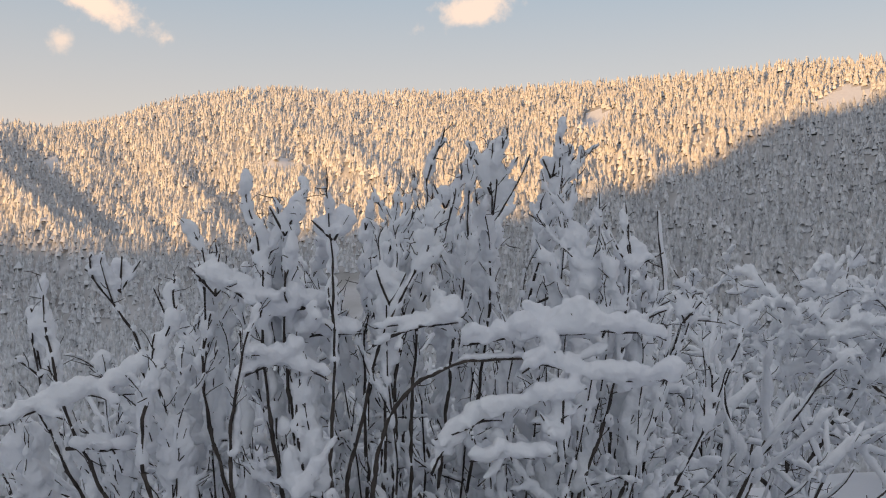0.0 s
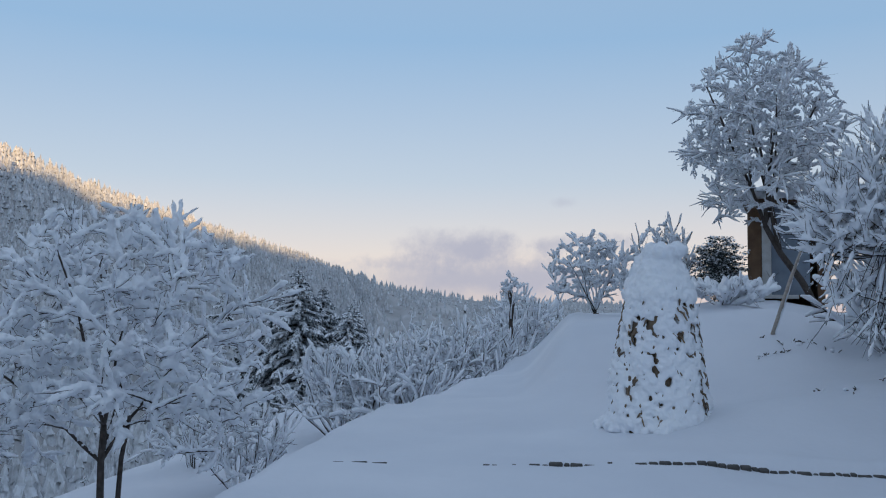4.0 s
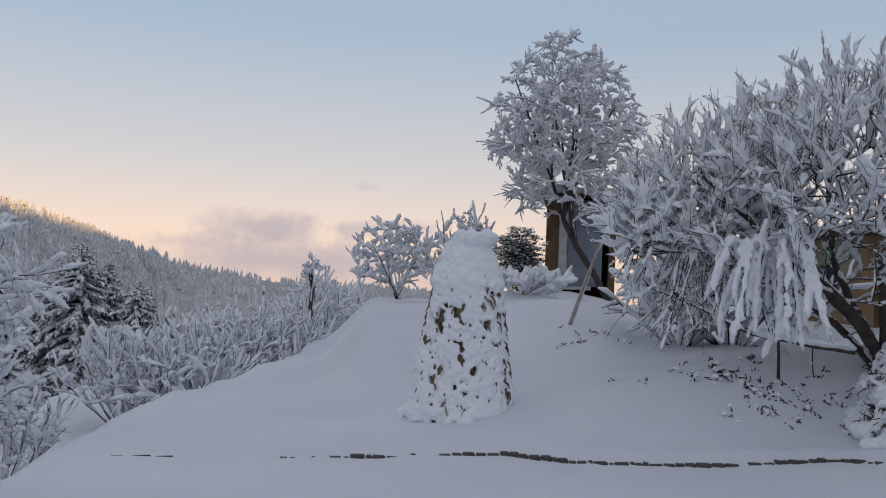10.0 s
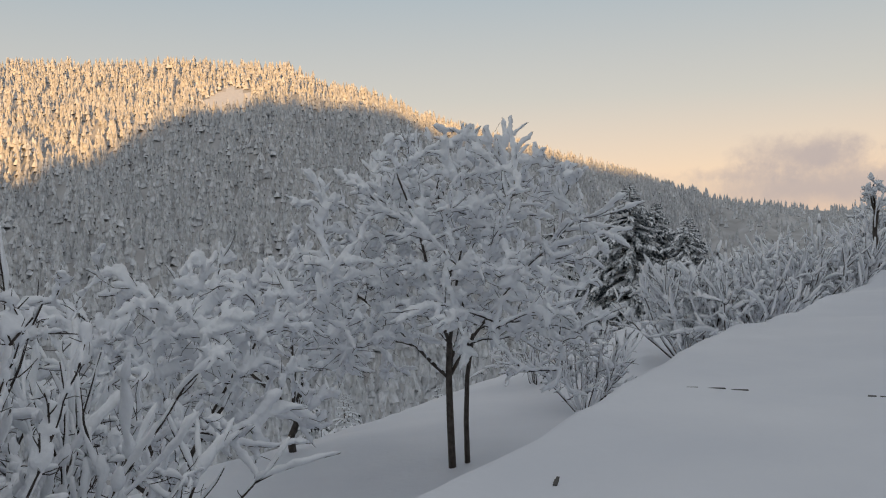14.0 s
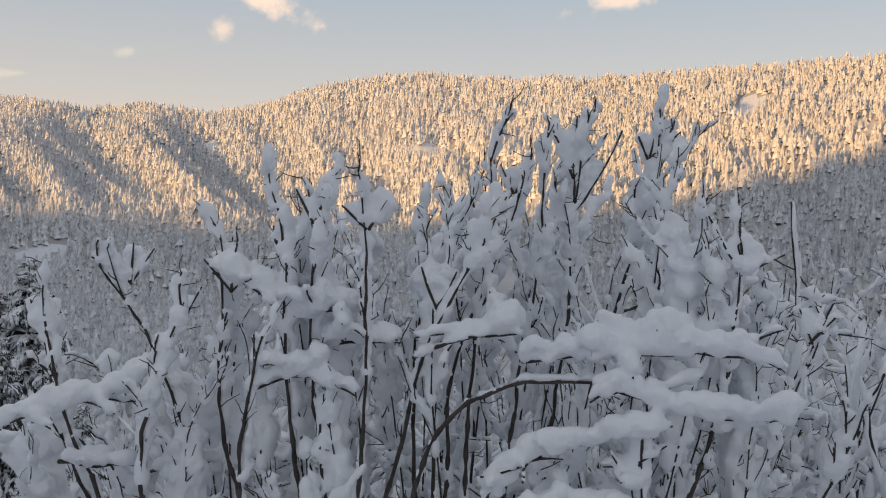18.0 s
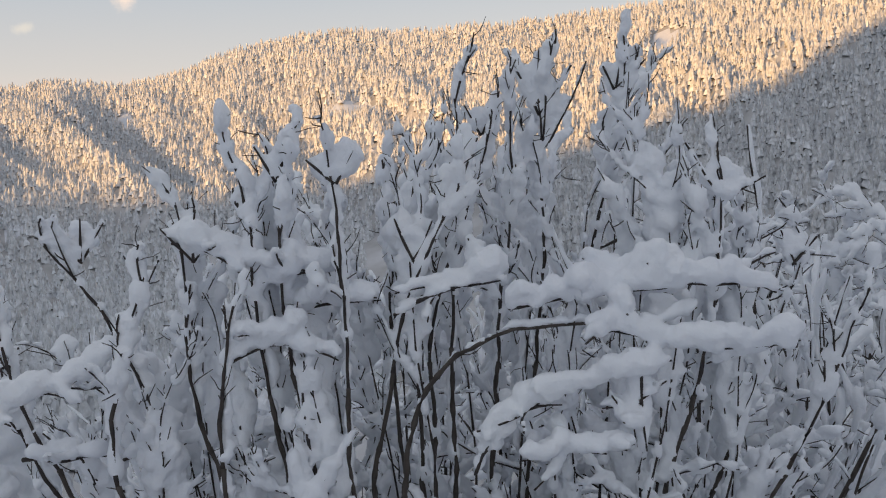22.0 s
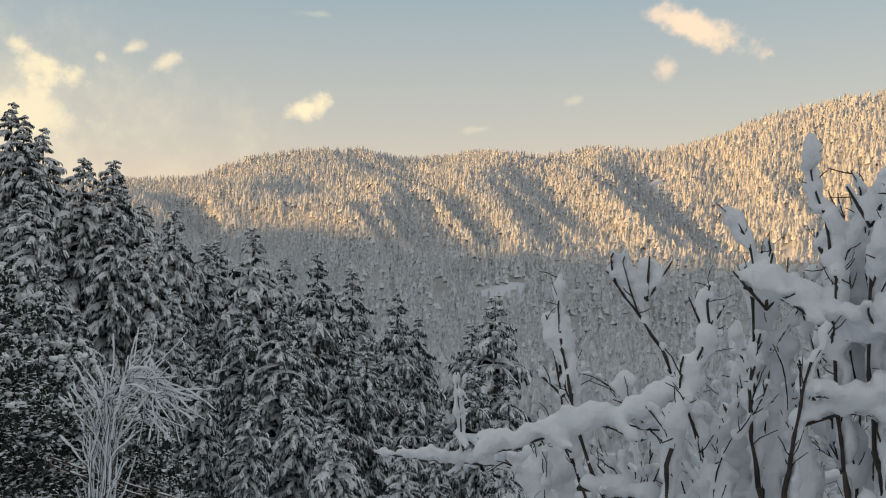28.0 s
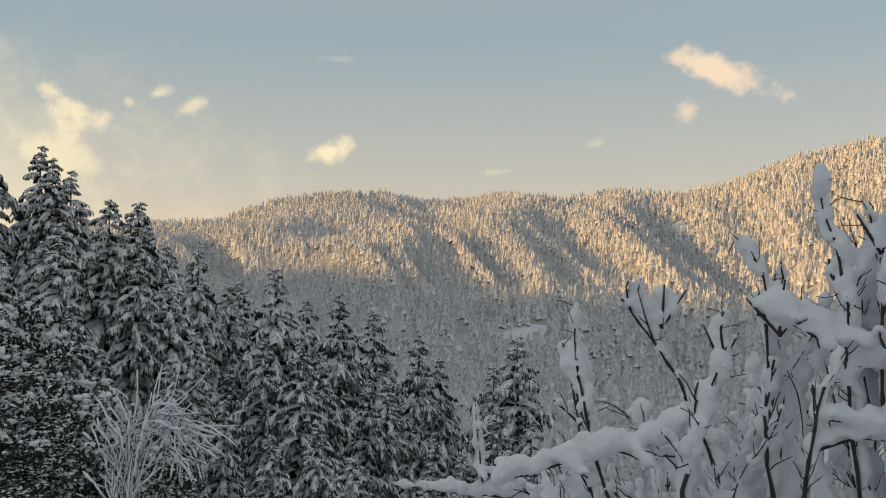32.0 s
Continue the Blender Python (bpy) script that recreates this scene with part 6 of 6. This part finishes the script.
def build_tufts():
    """Small dark tufts that poke out of the bank."""
    rng = np.random.default_rng(61)
    for az, el, n in ((93.4, -3.2, 36), (95.8, -3.8, 50), (97.3, -4.2, 40), (98.0, -5.8, 26), (96.0, -6.2, 22), (91.3, -3.8, 9), (84.9, -2.3, 18), (86.5, -1.8, 16), (99.5, -3.0, 12), (99.8, -5.2, 14)):
        d = 11.0
        while d < 24 and view_point(az, el, d)[2] > ground_z(*place(az, d)[:2]):
            d += 0.1
        p = place(az, d)
        tuft = thing("weed_tuft", pose(p[0], p[1], p[2]), "dark dead weeds poking out of the snowy bank", "weeds", "weed tufts on the bank")
        t, w = Tubes(4), []
        spots = [(rng.normal(0, 0.06 + 0.005 * n), rng.normal(0, 0.08 + 0.011 * n)) for _ in range(2 + n // 5)]
        for i in range(n * 3):
            c = spots[int(rng.integers(len(spots)))]
            q = np.array([c[0] + rng.normal(0, 0.03), c[1] + rng.normal(0, 0.045), -0.03])
            q[2] += ground_z(p[0] + q[0], p[1] + q[1]) - p[2]
            line = bend(q, (rng.normal(0, 0.8), rng.normal(0, 0.8), 1), rng.uniform(0.05, 0.13), rng, 0.8, -0.9, 4)
            t.add(line, np.linspace(0.012, 0.006, 5))
            if i % 7 == 0:
                w.append(line[-1] + (0, 0, 0.01))
        t.build("dead_stalk", TWIG, tuft)["kind"] = "stuff"
        melt(blobs("snow_coat", np.array(w), rng.uniform(0.025, 0.05, len(w)), SNOW, tuft, "", 62, 0.7), 0.016, 1)["kind"] = "stuff"
    p = place(84.8, 16.5)
    stick = thing("leaning_stick", Matrix.Identity(4), "long grey stick leaning into the tree, snow along it", "stick")
    t = Tubes(6)
    line = np.array([p - (0, 0, 0.1), (p + view_point(87.0, 5.0, 16.0)) / 2, view_point(87.0, 5.0, 16.0)])
    t.add(line, [0.035, 0.03, 0.022])
    t.build("shaft", TIMBER, stick)
    t = Tubes(6)
    lay_snow(t, line, 0.03, rng, 0.1, 0.8)
    t.build("snow_load", SNOW, stick)


build_tufts()


def build_orchard_tree():
    """The spreading fruit tree on the bank: several leaning limbs from one foot."""
    sh = Shrubbery(201, 0.03, 0.11, 4, 0.03, 100.0)
    rng = sh.rng
    foot = place(102.8, 13.6)
    d0 = 13.6

    wood = []

    def limb(points, r, snow=0.036):
        line = np.array([foot - (0, 0, 0.15) if q is None else view_point(q[0], q[1], d0 + q[2]) for q in points])
        line, _ = resample(line, 0.25)
        for _ in range(2):
            line[1:-1] = (line[:-2] + 2 * line[1:-1] + line[2:]) / 4
        line = line + rng.normal(0, 0.015, line.shape)
        sh.limb(line, r, r * 0.4, 0, snow * 1.7, 0.5)
        wood.extend(line[len(line) // 3:])

    limb([None, (101.5, -0.5, 0), (99.5, 1.6, 0.2), (97, 5, 0.4), (95.5, 8, 0.5), (94.8, 10, 0.5)], 0.10)
    limb([None, (101.2, 0.0, -0.2), (98.0, 3.0, -0.4), (95.0, 5.5, -0.6), (92.5, 8.0, -0.5)], 0.08)
    limb([None, (102.3, 2.5, 0.1), (103.3, 5, 0.3), (103.8, 8, 0.2), (103.5, 11.0, 0.0)], 0.085)
    limb([None, (103.6, 1.5, 0), (105.3, 4.2, 0), (106.8, 7.0, 0.2), (107.5, 9.5, 0.2)], 0.085)
    limb([None, (104.2, 2.0, -0.3), (106.8, 5.0, -0.3), (109.0, 5.8, -0.3), (111.2, 4.4, -0.3)], 0.06)
    limb([None, (100.0, 2.5, 0.8), (99.5, 7.0, 1.4), (99.8, 10.0, 1.6)], 0.07)
    limb([None, (98.5, 1.0, 0.5), (95.0, 2.6, 1.0), (91.5, 5.0, 1.2), (89.5, 6.5, 1.0)], 0.06)
    limb([(101.0, -1.9, -0.5), (98.0, -1.6, -0.7), (95.5, -1.2, -0.6)], 0.03, 0.06)
    # upright shoots that radiate out of the limbs into a rounded dome
    for az, el, off, rx, rz, n, rise in ((100.2, 5.8, 0.1, 2.25, 2.4, 430, 0.5), (106.6, 6.0, 0.0, 0.95, 1.9, 120, 0.45), (92.6, 5.6, 0.3, 1.5, 1.8, 210, 0.4), (89.4, 4.8, -0.2, 0.9, 1.2, 90, 0.15)):
        core = view_point(az, el, d0 + off)
        for _ in range(n):
            u = rng.normal(0, 1, 3)
            u[2] = abs(u[2]) - 0.35
            u /= np.linalg.norm(u)
            shell = rng.uniform(0.5, 1.0) ** 0.6
            tip = core + u * np.array([rx, rx, rz]) * shell
            way = u * 0.75 + np.array([0, 0, rise]) + rng.normal(0, 0.24, 3)
            way /= np.linalg.norm(way)
            long = rng.uniform(0.45, 0.9)
            low = tip - way * long
            every = np.array(wood)
            near = every[int(np.argmin(np.linalg.norm(every - (low - way * 0.3), axis=1) * (1 + 0.8 * (every[:, 2] > low[2]))))]
            k = np.linspace(0, 1, 5)[:, None]
            run = near * (1 - k) ** 2 + 2 * ((near + low) / 2 + rng.normal(0, 0.06, 3)) * k * (1 - k) + low * k * k
            sh.limb(run, 0.012, 0.008, 0, 0.034, 0.8, 0.1)
            shoot = low + way * long * np.linspace(0, 1, 6)[:, None] + rng.normal(0, 0.012, (6, 3))
            wood.extend(run[2:])
            sh.grow(shoot, 0.007, 0, 1, 6, 0.45, 0.6, 0.3, 0.030 * rng.uniform(0.75, 1.3), 0.8, 0.3, 0.0, 0.0045, 0.12)
    sh.spurs(sh.lines, 900, 0.18, 0.004)
    # low boughs that hang to the ground
    for i in range(26):
        a = rng.uniform(87.6, 93.5)
        top = view_point(93.0 + (a - 89.5) * 0.5, 6.0 + rng.uniform(-1.6, 1.8), 13.4)
        end = view_point(a, rng.uniform(-0.9, 2.6), 13.2 + rng.uniform(-0.4, 0.5))
        k = np.linspace(0, 1, 8)[:, None]
        line = top * (1 - k) + end * k + np.array([0, 0, 0.5]) * np.sin(k * math.pi) + rng.normal(0, 0.02, (8, 3))
        sh.grow(line, 0.011, 0, 1, 7, 0.32, 0.7, -0.2, 0.028 * rng.uniform(0.7, 1.3), 0.8, 0.3)
    root = rooted("orchard_tree", foot, "old spreading fruit tree, dark leaning limbs, every twig thick with snow", "tree")
    melt(sh.build(root), 0.026, 1, 0.03)
    # bough bent to the ground by its load
    sh = Shrubbery(202, 0.06, 0.09, 7)
    for i in range(21):
        a = 92.9 + 6.2 * i / 20 + sh.rng.uniform(-0.12, 0.12)
        top = view_point(96.4 + (a - 96) * 0.4, 5.2 - abs(a - 96.2) * 0.55 + sh.rng.uniform(-2.2, 0.5), 12.6)
        end = view_point(a, sh.rng.uniform(-2.2, 1.2) + abs(a - 96) * 0.25, 12.2 + sh.rng.uniform(-0.5, 0.5))
        k = np.linspace(0, 1, 8)[:, None]
        line = top * (1 - k) + end * k + np.array([0, 0, 0.45]) * np.sin(k * math.pi) + sh.rng.normal(0, 0.02, (8, 3))
        sh.grow(line, 0.013, 0, 1, 3, 0.22, 0.45, -0.5, 0.05 * sh.rng.uniform(0.75, 1.25), 0.8, 0.25)
    low = view_point(96.4, 5.0, 12.6)
    sh.limb(np.array([place(97.0, 13.3) - (0, 0, 0.1), place(96.9, 13.2) + (0, 0, 0.8), low]), 0.028, 0.016, 0, 0.03)
    root = rooted("bowed_shrub", None, "shrub with drooping boughs bowed under thick fingers of snow", "shrub")
    melt(sh.build(root), 0.018, 1, 0.045)


build_orchard_tree()
build_tree(87.6, 26.0, 7.8, 2.3, 9, 211, 0.036, "tall rimed tree with a dense white crown", 0.10, 0.3, fills=950, kids=9, name="rimed_tree", squat=0.38, low=-0.9, sag=0.1, lean=(0, 1.45))
build_tree(74.2, 27.0, 2.5, 1.5, 9, 212, 0.052, "low spreading fruit tree white with rime on the knoll", 0.05, 0.06, fills=230, squat=0.46, low=-0.8)
build_bush(78.4, 26.0, 2.5, 1.0, 18, 213, 0.05, "upright frosted shoots behind the haystack")
build_bush(91.6, 16.5, 1.7, 1.0, 20, 216, 0.062, "drooping snow-covered shrub behind the fruit tree", sag=0.25)
build_bush(94.6, 16.8, 2.2, 1.4, 24, 219, 0.062, "drooping snow-covered shrub behind the fruit tree", sag=0.25)
build_bush(82.0, 20.0, 0.45, 0.9, 12, 215, 0.07, "low snow-buried shrub on the bank")
build_tree(68.9, 33.0, 3.3, 0.6, 6, 217, 0.06, "pollarded snag with a tuft of rimed shoots", 0.09, 0.6, fills=40, name="snag", squat=0.25)
# the thin bush at the wood's foot and the wires over the valley
def build_plume():
    """A slender sheaf of thin upright shoots that nods to one side at its top."""
    sh = Shrubbery(218, 0.02, 0.07, 5, 0.02)
    rng = sh.rng
    d0 = 13.7
    for i in range(30):
        f = rng.random()
        d = d0 + rng.uniform(-0.3, 0.3)
        foot = place(-48.3 + rng.normal(0, 0.3), d)
        mid = view_point(-49.0 + 1.2 * f + rng.normal(0, 0.12), -11.5 + rng.uniform(-1, 1), d)
        nod = rng.random() ** 1.5
        tip = view_point(-48.7 + 0.9 * f + 1.8 * nod * (nod > 0.5) + rng.normal(0, 0.2), -8.0 + 1.6 * nod - rng.uniform(0, 3.0) * (1 - nod), d)
        k = np.linspace(0, 1, 9)[:, None]
        line = foot * (1 - k) ** 2 + 2 * mid * k * (1 - k) + tip * k * k + rng.normal(0, 0.02, (9, 3))
        if nod > 0.45:
            line = np.concatenate([line, [tip + np.array([0.12, 0.09, 0.05]), tip + np.array([0.26, 0.19, 0.02]), tip + np.array([0.36, 0.26, -0.16])]])
        sh.grow(line, 0.008, 0, 1, 5, 0.12, 0.7, 0.2, rng.uniform(0.010, 0.019), 0.8, 0.4, 0.0, 0.004, 0.3)
    sh.spurs(sh.lines, 500, 0.12, 0.004)
    root = rooted("slender_bush", None, "slender upright leafless bush furred with rime, its top nodding", "bush")
    sh.build(root)


build_plume()
for k, e in enumerate((0.0, 0.4)):
    build_wire(view_point(-51.0, -10.9 - e, 13.7), view_point(-34.5, -15.9 - e, 13.9), 0.12, 0.010, "pale power line lined with snow across the slope", 0.016)


# ---- bricks, last ----
def lay_bricks():
    rng = np.random.default_rng(71)

    def brick_mesh(along):
        bm = box(bmesh.new(), -0.1, 0.1, -0.006, 0.008, -0.032, 0.032, 0.004)
        if along == "y":
            for v in bm.verts:
                v.co.x, v.co.y = -v.co.y, v.co.x
        me = bpy.data.meshes.new("brick")
        bm.normal_update()
        bm.to_mesh(me)
        bm.free()
        me.materials.append(BRICK)
        return me

    for along, wall, u_from, u_to, wins in (("x", red_a, 0.0, 6.7, RED_WINS_A), ("y", red_b, -4.1, 0.0, RED_WINS_B)):
        spots = []
        row = 0
        z = 6.02
        while z < 9.3:
            u = u_from + (0.11 if row % 2 else 0.0) + 0.1
            while u < u_to - 0.1:
                if not any(w[0] - 0.11 < u < w[1] + 0.11 and w[2] - 0.08 < z < w[3] + 0.05 for w in wins):
                    spots.append((u, z))
                u += 0.215
            z += 0.078
            row += 1
        spots.sort(key=lambda s: abs(s[0]) + abs(s[1] - 6.9) * 0.5)
        me = brick_mesh(along)
        for u, z in spots[:300]:
            ob = new("brick", me)
            ob.parent = wall
            ob.matrix_basis = pose(u, rng.uniform(-0.002, 0.004), z) if along == "x" else pose(rng.uniform(-0.004, 0.002), u, z)
        vs = np.array([v.co[:] for v in me.vertices])
        me.calc_loop_triangles()
        tri = np.array([t.vertices[:] for t in me.loop_triangles])
        c = np.array([(u, 0, z) if along == "x" else (0, u, z) for u, z in spots[300:]])
        ob = mesh_object("brickwork", (vs[None] + c[:, None, :]).reshape(-1, 3), (tri[None] + (np.arange(len(c)) * len(vs))[:, None, None]).reshape(-1, 3), BRICK, wall, smooth=False)
        ob["kind"] = "stuff"


lay_bricks()
